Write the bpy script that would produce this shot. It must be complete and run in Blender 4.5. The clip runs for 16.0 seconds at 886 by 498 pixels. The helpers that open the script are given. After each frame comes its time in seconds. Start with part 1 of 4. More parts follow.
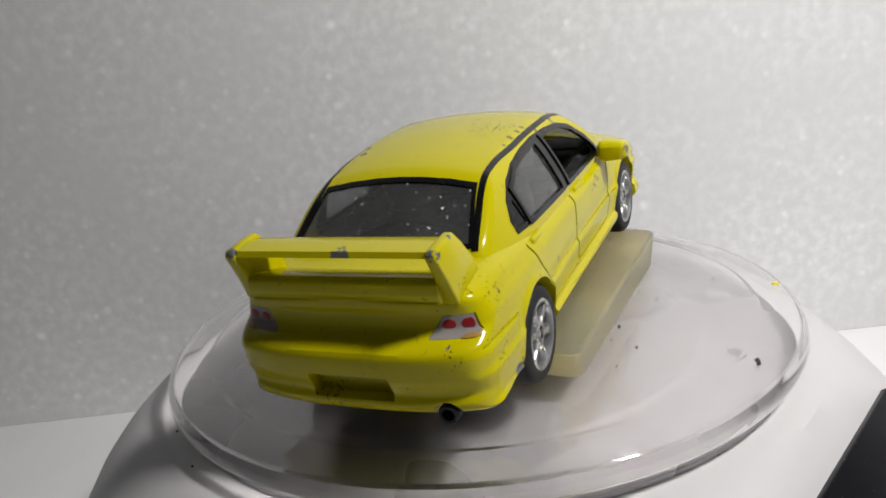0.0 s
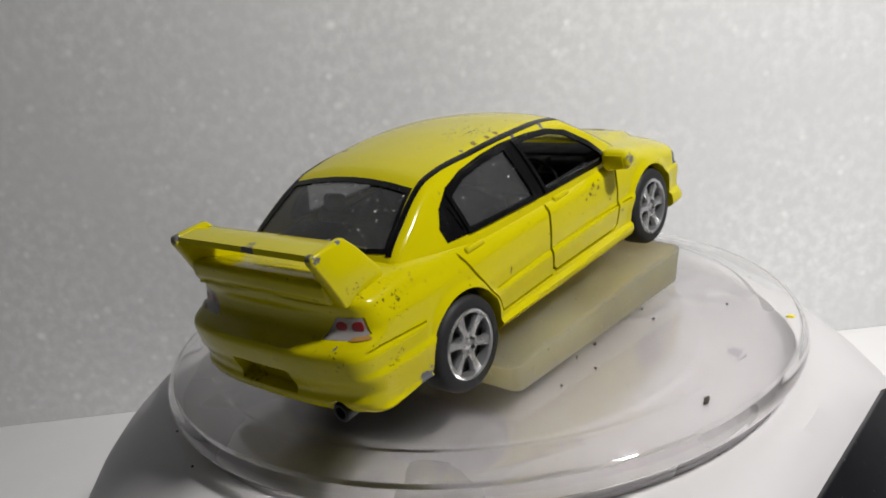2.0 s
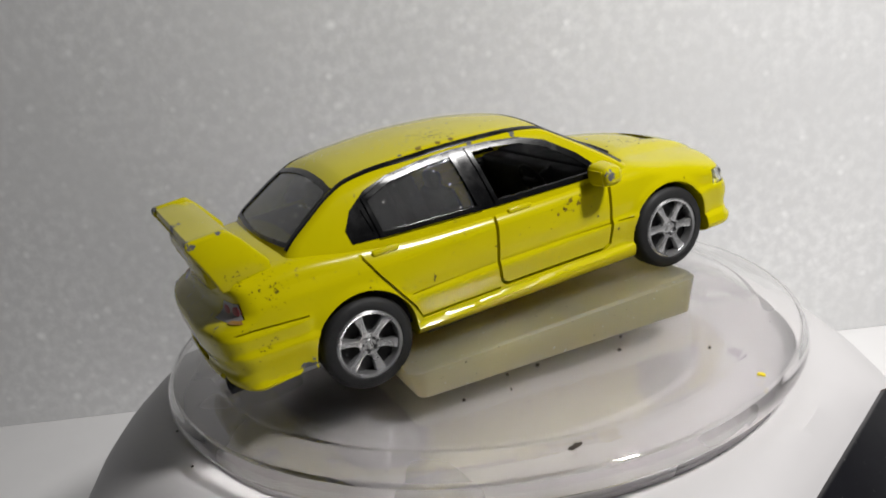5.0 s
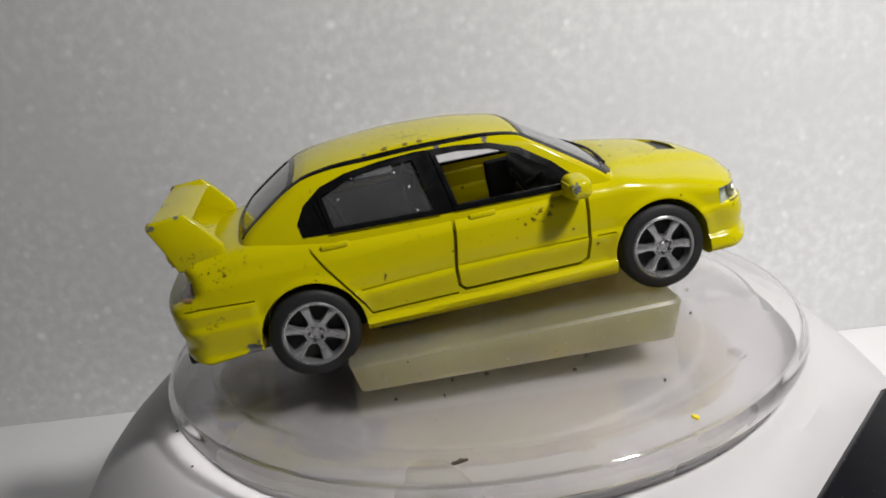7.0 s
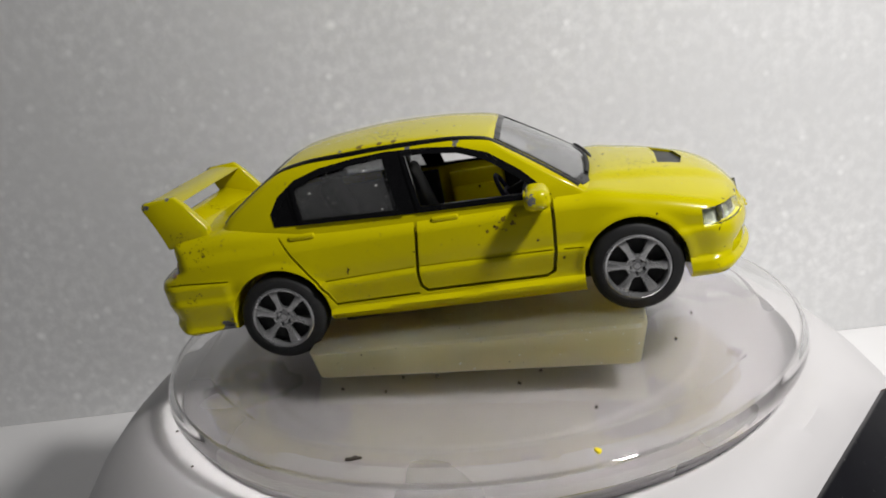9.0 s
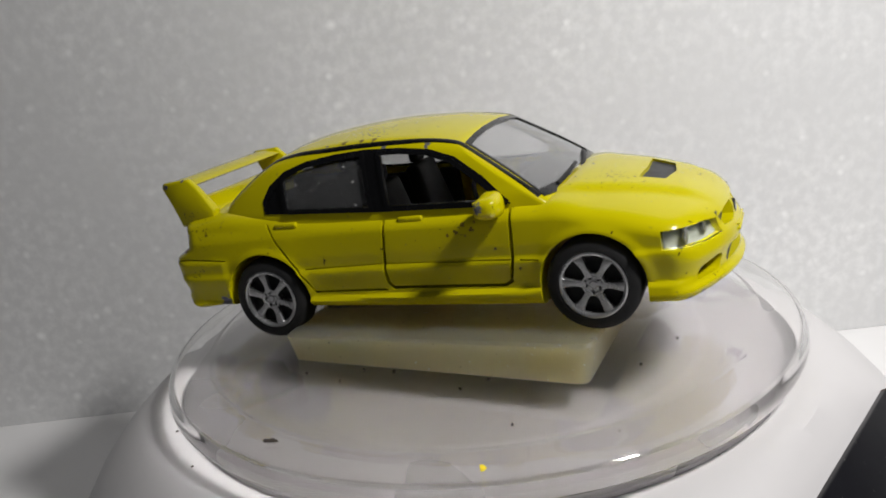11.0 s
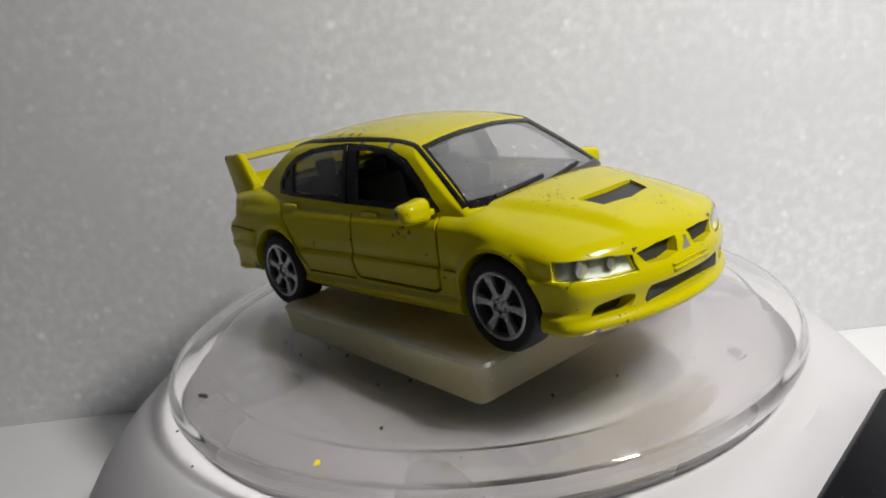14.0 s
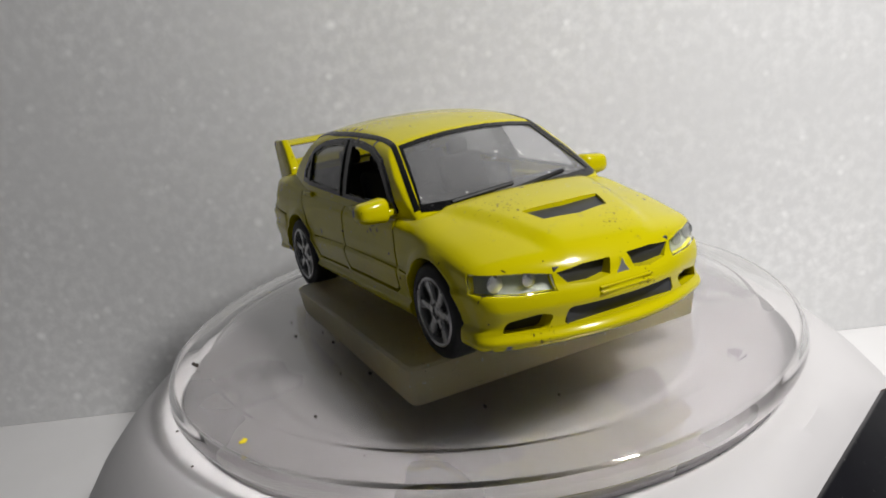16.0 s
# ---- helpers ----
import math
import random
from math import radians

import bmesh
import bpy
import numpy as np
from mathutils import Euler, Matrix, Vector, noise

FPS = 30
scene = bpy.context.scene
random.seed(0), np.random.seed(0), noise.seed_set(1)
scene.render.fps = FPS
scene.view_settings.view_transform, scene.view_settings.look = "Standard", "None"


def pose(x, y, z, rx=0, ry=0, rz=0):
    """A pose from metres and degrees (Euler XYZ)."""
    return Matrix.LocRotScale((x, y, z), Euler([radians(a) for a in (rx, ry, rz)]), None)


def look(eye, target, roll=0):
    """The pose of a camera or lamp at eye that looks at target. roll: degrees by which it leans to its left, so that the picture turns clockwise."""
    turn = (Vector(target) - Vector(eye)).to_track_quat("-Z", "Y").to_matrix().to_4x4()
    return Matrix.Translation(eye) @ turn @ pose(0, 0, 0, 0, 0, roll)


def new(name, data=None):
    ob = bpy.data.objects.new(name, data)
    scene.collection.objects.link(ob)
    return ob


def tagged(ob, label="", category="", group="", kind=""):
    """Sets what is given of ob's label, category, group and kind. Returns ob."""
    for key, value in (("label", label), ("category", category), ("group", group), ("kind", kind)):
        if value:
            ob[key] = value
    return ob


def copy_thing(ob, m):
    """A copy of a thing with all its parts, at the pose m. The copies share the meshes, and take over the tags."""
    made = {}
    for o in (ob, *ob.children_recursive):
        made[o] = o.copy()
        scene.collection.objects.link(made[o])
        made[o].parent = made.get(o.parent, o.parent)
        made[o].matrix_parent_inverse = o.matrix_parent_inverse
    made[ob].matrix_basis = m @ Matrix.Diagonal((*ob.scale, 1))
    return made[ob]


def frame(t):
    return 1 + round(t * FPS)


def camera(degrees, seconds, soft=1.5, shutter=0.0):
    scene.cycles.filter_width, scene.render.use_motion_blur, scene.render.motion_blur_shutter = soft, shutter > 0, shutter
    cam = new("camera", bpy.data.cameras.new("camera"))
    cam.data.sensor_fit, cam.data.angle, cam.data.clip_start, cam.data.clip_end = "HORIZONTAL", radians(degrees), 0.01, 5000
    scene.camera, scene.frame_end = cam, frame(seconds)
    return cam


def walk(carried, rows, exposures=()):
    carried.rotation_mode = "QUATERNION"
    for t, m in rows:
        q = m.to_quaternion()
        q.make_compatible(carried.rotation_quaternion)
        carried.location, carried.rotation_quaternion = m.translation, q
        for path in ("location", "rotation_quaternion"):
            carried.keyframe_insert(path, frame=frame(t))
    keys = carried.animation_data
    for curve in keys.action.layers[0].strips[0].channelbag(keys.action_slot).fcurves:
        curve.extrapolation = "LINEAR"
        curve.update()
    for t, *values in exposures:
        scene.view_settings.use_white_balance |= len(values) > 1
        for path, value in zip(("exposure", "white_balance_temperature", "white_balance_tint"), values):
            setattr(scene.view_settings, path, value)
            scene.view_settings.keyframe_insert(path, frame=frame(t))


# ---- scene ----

from mathutils.bvhtree import BVHTree

# camera: stands still before the turning plate
EYE, AIM = (0.00000, -0.15739, 0.06348), (-0.00548, -0.00509, 0.01475)
cam = camera(55.15, 16.0, 1.8)
HOLD = look(EYE, AIM, -6.842)
walk(cam, [(0, HOLD), (16, HOLD)])

# turn of the plate in degrees about its axis
TURN = [(0.0, 64.52), (0.5, 60.24), (1.0, 56.3), (1.5, 52.3), (2.0, 48.53), (2.5, 44.66), (3.0, 40.2), (3.5, 36.68), (4.0, 33.11), (6.5, 12.25), (7.0, 8.2), (7.5, 4.08), (8.0, -0.0), (8.5, -3.97), (9.0, -7.97), (11.5, -27.92), (12.0, -31.98), (12.5, -36.1), (13.0, -40.04), (13.5, -44.1), (14.0, -48.13), (14.5, -52.03), (15.0, -55.83), (15.5, -59.47), (16.0, -63.16)]

# ---- light ----
world = bpy.data.worlds.new("room")
scene.world = world
world.use_nodes = True
wn = world.node_tree
wn.nodes["Background"].inputs[0].default_value = (0.93, 0.95, 1.0, 1)
wn.nodes["Background"].inputs[1].default_value = 0.046


def lamp(name, eye, target, size, watts, colour):
    data = bpy.data.lights.new(name, "AREA")
    data.shape, data.size, data.energy, data.color = "DISK", size, watts, colour
    data.spread = radians(130)
    ob = new(name, data)
    ob.matrix_basis = look(eye, target)
    return ob


lamp("desk_lamp_light", (0.176, -0.138, 0.272), (0.09, 0.03, 0.02), 0.045, 0.74, (1.0, 0.985, 0.965))

# ---- materials ----


def nodes_of(name):
    m = bpy.data.materials.new(name)
    m.use_nodes = True
    return m, m.node_tree, m.node_tree.nodes["Principled BSDF"]


def link(tree, a, b):
    tree.links.new(a, b)


def noise_node(tree, scale, detail=3.0, rough=0.55, vec=None):
    n = tree.nodes.new("ShaderNodeTexNoise")
    n.inputs["Scale"].default_value, n.inputs["Detail"].default_value, n.inputs["Roughness"].default_value = scale, detail, rough
    if vec is None:
        vec = coords(tree)
    link(tree, vec, n.inputs["Vector"])
    return n


def coords(tree):
    for n in tree.nodes:
        if n.bl_idname == "ShaderNodeTexCoord":
            return n.outputs["Object"]
    return tree.nodes.new("ShaderNodeTexCoord").outputs["Object"]


def ramp(tree, src, stops):
    r = tree.nodes.new("ShaderNodeValToRGB")
    while len(r.color_ramp.elements) < len(stops):
        r.color_ramp.elements.new(0.5)
    for e, (p, c) in zip(r.color_ramp.elements, stops):
        e.position, e.color = p, (c, c, c, 1) if isinstance(c, (int, float)) else (*c, 1)
    link(tree, src, r.inputs[0])
    return r.outputs[0]


def math_node(tree, op, a, b=None, clamp=False):
    n = tree.nodes.new("ShaderNodeMath")
    n.operation, n.use_clamp = op, clamp
    for i, v in enumerate((a, b)):
        if v is None:
            continue
        if isinstance(v, (int, float)):
            n.inputs[i].default_value = v
        else:
            link(tree, v, n.inputs[i])
    return n.outputs[0]


def mix(tree, fac, a, b):
    n = tree.nodes.new("ShaderNodeMix")
    n.data_type = "RGBA"
    for i, v in ((0, fac), (6, a), (7, b)):
        if isinstance(v, tuple):
            n.inputs[i].default_value = (*v, 1)
        elif isinstance(v, (int, float)):
            n.inputs[i].default_value = v
        else:
            link(tree, v, n.inputs[i])
    return n.outputs[2]


def bump(tree, shader, src, strength, distance):
    b = tree.nodes.new("ShaderNodeBump")
    b.inputs["Strength"].default_value, b.inputs["Distance"].default_value = strength, distance
    link(tree, src, b.inputs["Height"])
    link(tree, b.outputs[0], shader.inputs["Normal"])


def plain(name, colour, rough=0.5, metal=0.0, grain=0.12, scale=900.0, relief=0.0, coat=0.0):
    m, t, s = nodes_of(name)
    n = noise_node(t, scale)
    dark = tuple(c * (1 - grain) for c in colour)
    link(t, mix(t, n.outputs[0], dark, tuple(min(1, c * (1 + grain)) for c in colour)), s.inputs["Base Color"])
    s.inputs["Metallic"].default_value = metal
    link(t, ramp(t, noise_node(t, scale * 0.3).outputs[0], ((0.3, max(0.02, rough - 0.08)), (0.7, min(1, rough + 0.1)))), s.inputs["Roughness"])
    s.inputs["Coat Weight"].default_value = coat
    if relief:
        bump(t, s, n.outputs[0], 0.4, relief)
    return m


def clear(name, colour, rough=0.02, ior=1.49, dust=0.0):
    m, t, s = nodes_of(name)
    s.inputs["Base Color"].default_value = (*colour, 1)
    s.inputs["IOR"].default_value = ior
    n = noise_node(t, 260.0, 5.0)
    link(t, ramp(t, n.outputs[0], ((0.4, rough), (0.75, rough * 2.5))), s.inputs["Roughness"])
    if dust:
        spots = noise_node(t, 1100.0, 2.0)
        veil = ramp(t, noise_node(t, 120.0, 4.0).outputs[0], ((0.3, 1 - dust * 0.8), (0.75, 1 - dust * 1.3)))
        dots = ramp(t, spots.outputs[0], ((0.70, 1.0), (0.73, 0.1)))
        link(t, math_node(t, "MULTIPLY", veil, dots), s.inputs["Transmission Weight"])
        link(t, mix(t, dots, (0.75, 0.74, 0.70), colour), s.inputs["Base Color"])
    else:
        s.inputs["Transmission Weight"].default_value = 1.0
    return m


MM = 0.001
# paint rubbed off down to the grey metal: centre and size in mm on the car
CHIPS = [(-40.5, -20.0, 7.0, 1.9), (46.0, -17.5, 4.6, 1.2), (44.2, -19.2, 4.8, 1.0), (-52.0, -15.6, 29.8, 1.25), (-52.2, 15.2, 29.8, 1.4),
         (-52.2, -2.0, 29.6, 1.9), (-51.4, -14.8, 15.6, 1.2), (-4.3, -14.9, 32.3, 1.2), (3.9, -14.6, 31.3, 1.2), (49.4, 9.5, 4.4, 1.0), (-50.2, -18.4, 14.6, 0.9),
         (15.4, -24.9, 22.4, 1.2), (-16.0, -13.0, 33.2, 0.6), (-47.5, -16.2, 30.6, 0.7)]
# clusters of dark dirt specks: centre and reach in mm on the car
SPOTS = [(9.6, -20.0, 18.2, 2.6), (-43, -19.6, 20.5, 5.0), (-46, -18.6, 13.5, 5.0), (-51, -15.5, 14.5, 4.0), (33, -8, 21.5, 7.0), (45, 4, 17.5, 6.0), (36, 10, 20.5, 5.0),
         (-8, -9, 34, 8.0), (-47, -16, 23, 4.0), (49, -13, 5, 4.0), (50, 4, 10, 5.0), (-52.5, 4, 8, 6.0), (-46, 0, 24.2, 6.0)]


def yellow_paint():
    m, t, s = nodes_of("yellow_paint")
    tone = mix(t, noise_node(t, 90.0, 4.0).outputs[0], (0.445, 0.39, 0.0), (0.515, 0.45, 0.001))
    grime = ramp(t, noise_node(t, 110.0, 6.0, 0.7).outputs[0], ((0.52, 0.0), (0.68, 1.0)))
    fine = ramp(t, noise_node(t, 1100.0, 3.0, 0.6).outputs[0], ((0.60, 0.0), (0.68, 1.0)))
    dirt = math_node(t, "MULTIPLY", grime, fine)
    col = mix(t, math_node(t, "MULTIPLY", dirt, 0.75), tone, (0.10, 0.07, 0.015))
    flecks = ramp(t, noise_node(t, 620.0, 2.0, 0.5).outputs[0], ((0.735, 0.0), (0.755, 1.0)))
    mask = None
    wobble = noise_node(t, 700.0, 4.0, 0.7).outputs[0]
    for x, y, z, r in CHIPS:
        d = t.nodes.new("ShaderNodeVectorMath")
        d.operation = "DISTANCE"
        link(t, coords(t), d.inputs[0])
        d.inputs[1].default_value = (x * MM, y * MM, z * MM)
        far = math_node(t, "DIVIDE", d.outputs["Value"], r * MM)
        far = math_node(t, "ADD", far, math_node(t, "MULTIPLY", wobble, 2.2))
        hit = math_node(t, "LESS_THAN", far, 1.75)
        mask = hit if mask is None else math_node(t, "MAXIMUM", mask, hit)
    rust = None
    for x, y, z, r in ((-9.0, -12.9, 33.4, 1.2), (-12.5, -12.9, 33.5, 1.3), (-6.5, -12.9, 33.2, 1.1), (-15.2, 12.0, 33.2, 1.6), (-18.0, 11.5, 33.2, 1.6),
                       (10.2, -20.1, 18.6, 0.9), (8.8, -20.1, 17.4, 0.7), (11.7, -20.1, 17.8, 0.9), (7.3, -20.1, 17.0, 0.6), (12.2, -20.1, 19.0, 0.7)):
        d = t.nodes.new("ShaderNodeVectorMath")
        d.operation = "DISTANCE"
        link(t, coords(t), d.inputs[0])
        d.inputs[1].default_value = (x * MM, y * MM, z * MM)
        near = math_node(t, "SUBTRACT", 1.0, math_node(t, "DIVIDE", d.outputs["Value"], r * MM), clamp=True)
        rust = near if rust is None else math_node(t, "MAXIMUM", rust, near)
    rust = math_node(t, "GREATER_THAN", math_node(t, "ADD", rust, math_node(t, "MULTIPLY", noise_node(t, 1300.0, 4.0, 0.7).outputs[0], 1.3)), 1.2)
    col = mix(t, math_node(t, "MULTIPLY", rust, 0.8), col, (0.075, 0.038, 0.014))
    spots = None
    for x, y, z, r in SPOTS:
        d = t.nodes.new("ShaderNodeVectorMath")
        d.operation = "DISTANCE"
        link(t, coords(t), d.inputs[0])
        d.inputs[1].default_value = (x * MM, y * MM, z * MM)
        near = math_node(t, "SUBTRACT", 1.0, math_node(t, "DIVIDE", d.outputs["Value"], r * MM), clamp=True)
        spots = near if spots is None else math_node(t, "MAXIMUM", spots, near)
    fine = noise_node(t, 1500.0, 3.0, 0.6).outputs[0]
    spots = ramp(t, math_node(t, "ADD", math_node(t, "MULTIPLY", math_node(t, "POWER", spots, 0.5), 0.275), fine), ((0.82, 0.0), (0.87, 1.0)))
    col = mix(t, math_node(t, "MULTIPLY", spots, 0.85), col, (0.05, 0.035, 0.008))
    col = mix(t, math_node(t, "MULTIPLY", flecks, 0.9), col, (0.035, 0.022, 0.008))
    col = mix(t, mask, col, (0.105, 0.105, 0.108))
    link(t, col, s.inputs["Base Color"])
    link(t, ramp(t, math_node(t, "MAXIMUM", mask, dirt), ((0.0, 0.2), (1.0, 0.6))), s.inputs["Roughness"])
    s.inputs["Coat Weight"].default_value = 0.32
    s.inputs["Specular IOR Level"].default_value = 0.1
    s.inputs["Coat Roughness"].default_value = 0.14
    lumps = math_node(t, "SUBTRACT", math_node(t, "MULTIPLY", noise_node(t, 300.0, 2.0).outputs[0], 0.4), mask)
    bump(t, s, lumps, 0.25, 0.00012)
    return m


YELLOW = yellow_paint()
BLACK_TRIM = plain("black_trim_paint", (0.003, 0.003, 0.0035), 0.22, grain=0.3)
BLACK_TRIM.node_tree.nodes["Principled BSDF"].inputs["Specular IOR Level"].default_value = 0.35
BLACK_PLASTIC = plain("black_plastic", (0.008, 0.008, 0.009), 0.5, grain=0.3)
BLACK_PLASTIC.node_tree.nodes["Principled BSDF"].inputs["Specular IOR Level"].default_value = 0.25
RUBBER = plain("tyre_rubber", (0.012, 0.012, 0.0125), 0.6, grain=0.3, relief=0.00005)
RUBBER.node_tree.nodes["Principled BSDF"].inputs["Specular IOR Level"].default_value = 0.3
ALLOY = plain("silver_wheel_paint", (0.43, 0.43, 0.435), 0.24, metal=0.82, grain=0.12, scale=500.0)
DARK_WELL = plain("dark_wheel_back", (0.02, 0.02, 0.02), 0.7)
REFLECTOR = plain("silver_reflector", (0.25, 0.26, 0.235), 0.35, metal=0.3, grain=0.1)
CHROME = plain("chrome", (0.75, 0.76, 0.78), 0.14, metal=1.0, grain=0.05)
GRILLE = plain("grey_grille", (0.024, 0.025, 0.027), 0.5, grain=0.25)
RED_LENS = plain("red_lamp_paint", (0.27, 0.007, 0.012), 0.3, grain=0.1, coat=0.4)
AMBER = plain("amber_lamp_paint", (0.32, 0.17, 0.04), 0.3, grain=0.15, coat=0.3)
LAMP_WHITE = plain("pale_lamp_paint", (0.27, 0.25, 0.24), 0.3, grain=0.2, scale=500.0, coat=0.4)
SEAT = plain("dark_seat", (0.012, 0.012, 0.013), 0.6, grain=0.3)
SEAT.node_tree.nodes["Principled BSDF"].inputs["Specular IOR Level"].default_value = 0.25
CAR_GLASS = clear("car_window", (0.52, 0.525, 0.53), 0.03, 1.4, dust=0.06)
SCREEN_GLASS = clear("car_windscreen", (0.56, 0.56, 0.57), 0.03, 1.45, dust=0.18)
LENS = clear("lamp_lens", (0.95, 0.97, 0.93), 0.03, 1.35)


def plate_acrylic():
    """Clear moulded plastic, hazy with fine scratches on the flat middle and glossy on the flange."""
    m, t, s = nodes_of("clear_acrylic")
    s.inputs["Base Color"].default_value = (0.985, 0.98, 0.978, 1)
    s.inputs["IOR"].default_value = 1.45
    s.inputs["Transmission Weight"].default_value = 1.0
    flat = t.nodes.new("ShaderNodeVectorMath")
    flat.operation = "MULTIPLY"
    link(t, coords(t), flat.inputs[0])
    flat.inputs[1].default_value = (1, 1, 0)
    far = t.nodes.new("ShaderNodeVectorMath")
    far.operation = "LENGTH"
    link(t, flat.outputs[0], far.inputs[0])
    middle = math_node(t, "LESS_THAN", far.outputs["Value"], 0.0522)
    haze = ramp(t, noise_node(t, 60.0, 4.0).outputs[0], ((0.3, 0.10), (0.7, 0.14)))
    link(t, math_node(t, "MULTIPLY", middle, haze), s.inputs["Roughness"])
    return m


ACRYLIC = plate_acrylic()
DIRT = plain("dark_flake", (0.03, 0.022, 0.015), 0.8, grain=0.5)
YELLOW_FLAKE = plain("yellow_flake", (0.9, 0.72, 0.01), 0.5)


def solar_cell():
    """Black glossy cell with pale dust grains lying on it."""
    m = plain("solar_cell", (0.006, 0.006, 0.008), 0.35, grain=0.4, scale=300.0)
    t = m.node_tree
    s = t.nodes["Principled BSDF"]
    base = s.inputs["Base Color"].links[0].from_socket
    grains = ramp(t, noise_node(t, 1400.0, 2.0).outputs[0], ((0.71, 0.0), (0.76, 1.0)))
    where = ramp(t, noise_node(t, 90.0, 3.0).outputs[0], ((0.45, 0.0), (0.65, 0.7)))
    link(t, mix(t, math_node(t, "MULTIPLY", grains, where), base, (0.5, 0.48, 0.45)), s.inputs["Base Color"])
    return m


PANEL = solar_cell()
PANEL.node_tree.nodes["Principled BSDF"].inputs["Specular IOR Level"].default_value = 0.15
EDGE_BROWN = plain("brown_edge", (0.11, 0.08, 0.06), 0.5)


def white_plastic():
    m, t, s = nodes_of("white_plastic")
    n = noise_node(t, 40.0, 4.0)
    link(t, mix(t, n.outputs[0], (0.52, 0.505, 0.51), (0.58, 0.565, 0.57)), s.inputs["Base Color"])
    s.inputs["Roughness"].default_value = 0.42
    return m


def foam():
    m, t, s = nodes_of("white_foam_board")
    big = noise_node(t, 14.0, 3.0).outputs[0]
    col = mix(t, big, (0.64, 0.64, 0.645), (0.70, 0.70, 0.70))
    mottle = noise_node(t, 300.0, 2.0, 0.5).outputs[0]
    patchy = ramp(t, noise_node(t, 20.0, 2.0).outputs[0], ((0.32, 0.25), (0.62, 1.0)))
    col = mix(t, math_node(t, "MULTIPLY", ramp(t, mottle, ((0.40, 0.0), (0.80, 0.55))), patchy), col, (0.93, 0.93, 0.93))
    # blurred sparkle of the foam beads, painted in as soft white dots
    for scale, lo, hi, amount in ((130.0, 0.04, 0.24, 0.75), (260.0, 0.04, 0.36, 0.55)):
        v = t.nodes.new("ShaderNodeTexVoronoi")
        v.inputs["Scale"].default_value = scale
        link(t, coords(t), v.inputs["Vector"])
        dot = ramp(t, v.outputs["Distance"], ((lo, 1.0), (hi, 0.0)))
        lucky = ramp(t, v.outputs["Color"], ((0.66, 0.0), (0.9, 1.0)))
        bead_sparkle = math_node(t, "MULTIPLY", math_node(t, "MULTIPLY", dot, lucky), math_node(t, "MULTIPLY", patchy, amount))
        col = mix(t, bead_sparkle, col, (1.0, 1.0, 1.0))
    link(t, col, s.inputs["Base Color"])
    s.inputs["Roughness"].default_value = 0.6
    bump(t, s, mottle, 0.10, 0.0006)
    return m


def resin():
    m, t, s = nodes_of("cloudy_resin")
    n = noise_node(t, 70.0, 5.0, 0.65).outputs[0]
    specks = ramp(t, noise_node(t, 1300.0, 2.0).outputs[0], ((0.72, 0.0), (0.76, 1.0)))
    col = mix(t, n, (0.66, 0.55, 0.29), (0.74, 0.64, 0.38))
    # the block's glints are near-white specks mixed into its colour
    painted_glints = ramp(t, noise_node(t, 900.0, 2.0).outputs[0], ((0.70, 0.0), (0.73, 1.0)))
    col = mix(t, painted_glints, col, (0.95, 0.94, 0.88))
    link(t, mix(t, specks, col, (0.16, 0.11, 0.05)), s.inputs["Base Color"])
    s.inputs["Subsurface Weight"].default_value = 1.0
    s.inputs["Subsurface Radius"].default_value = (1.0, 0.9, 0.6)
    s.inputs["Subsurface Scale"].default_value = 0.04
    s.inputs["Subsurface Anisotropy"].default_value = 0.6
    link(t, ramp(t, n, ((0.35, 0.68), (0.7, 0.84))), s.inputs["Transmission Weight"])
    s.inputs["IOR"].default_value = 1.33
    s.inputs["Roughness"].default_value = 0.36
    return m


WHITE = white_plastic()
# deck grey stands in for the dimmer light under the shadowless disc
DECK = plain("shade_grey_deck", (0.33, 0.315, 0.32), 0.28, metal=0.58, grain=0.12, scale=60.0)
FOAM = foam()
PAPER = plain("white_sheet", (0.84, 0.83, 0.83), 0.55, grain=0.03, scale=60.0)
RESIN = resin()

# ---- mesh helpers ----


def finish(me, angle=32):
    for p in me.polygons:
        p.use_smooth = True
    me.set_sharp_from_angle(angle=radians(angle))


def part(name, bm, material, parent=None, label="", angle=32, scale=MM):
    if scale != 1:
        bmesh.ops.scale(bm, vec=(scale,) * 3, verts=bm.verts)
    me = bpy.data.meshes.new(name)
    bm.to_mesh(me)
    bm.free()
    me.materials.append(material)
    finish(me, angle)
    ob = new(name, me)
    if parent:
        ob.parent = parent
    return tagged(ob, label=label)


def lathe(profile, steps=96, axis="z"):
    """A solid of revolution from (radius, height) pairs; the first and last may lie on the axis."""
    bm = bmesh.new()
    rings = []
    for r, h in profile:
        if r < 1e-9:
            p = (0, 0, h) if axis == "z" else (0, h, 0)
            rings.append([bm.verts.new(p)])
            continue
        ring = []
        for k in range(steps):
            a = 2 * math.pi * k / steps
            p = (r * math.cos(a), r * math.sin(a), h) if axis == "z" else (r * math.cos(a), h, r * math.sin(a))
            ring.append(bm.verts.new(p))
        rings.append(ring)
    for a, b in zip(rings, rings[1:]):
        for k in range(steps):
            j = (k + 1) % steps
            if len(a) == 1 and len(b) == 1:
                continue
            if len(a) == 1:
                bm.faces.new((a[0], b[k], b[j]))
            elif len(b) == 1:
                bm.faces.new((a[k], a[j], b[0]))
            else:
                bm.faces.new((a[k], a[j], b[j], b[k]))
    bmesh.ops.recalc_face_normals(bm, faces=bm.faces)
    return bm


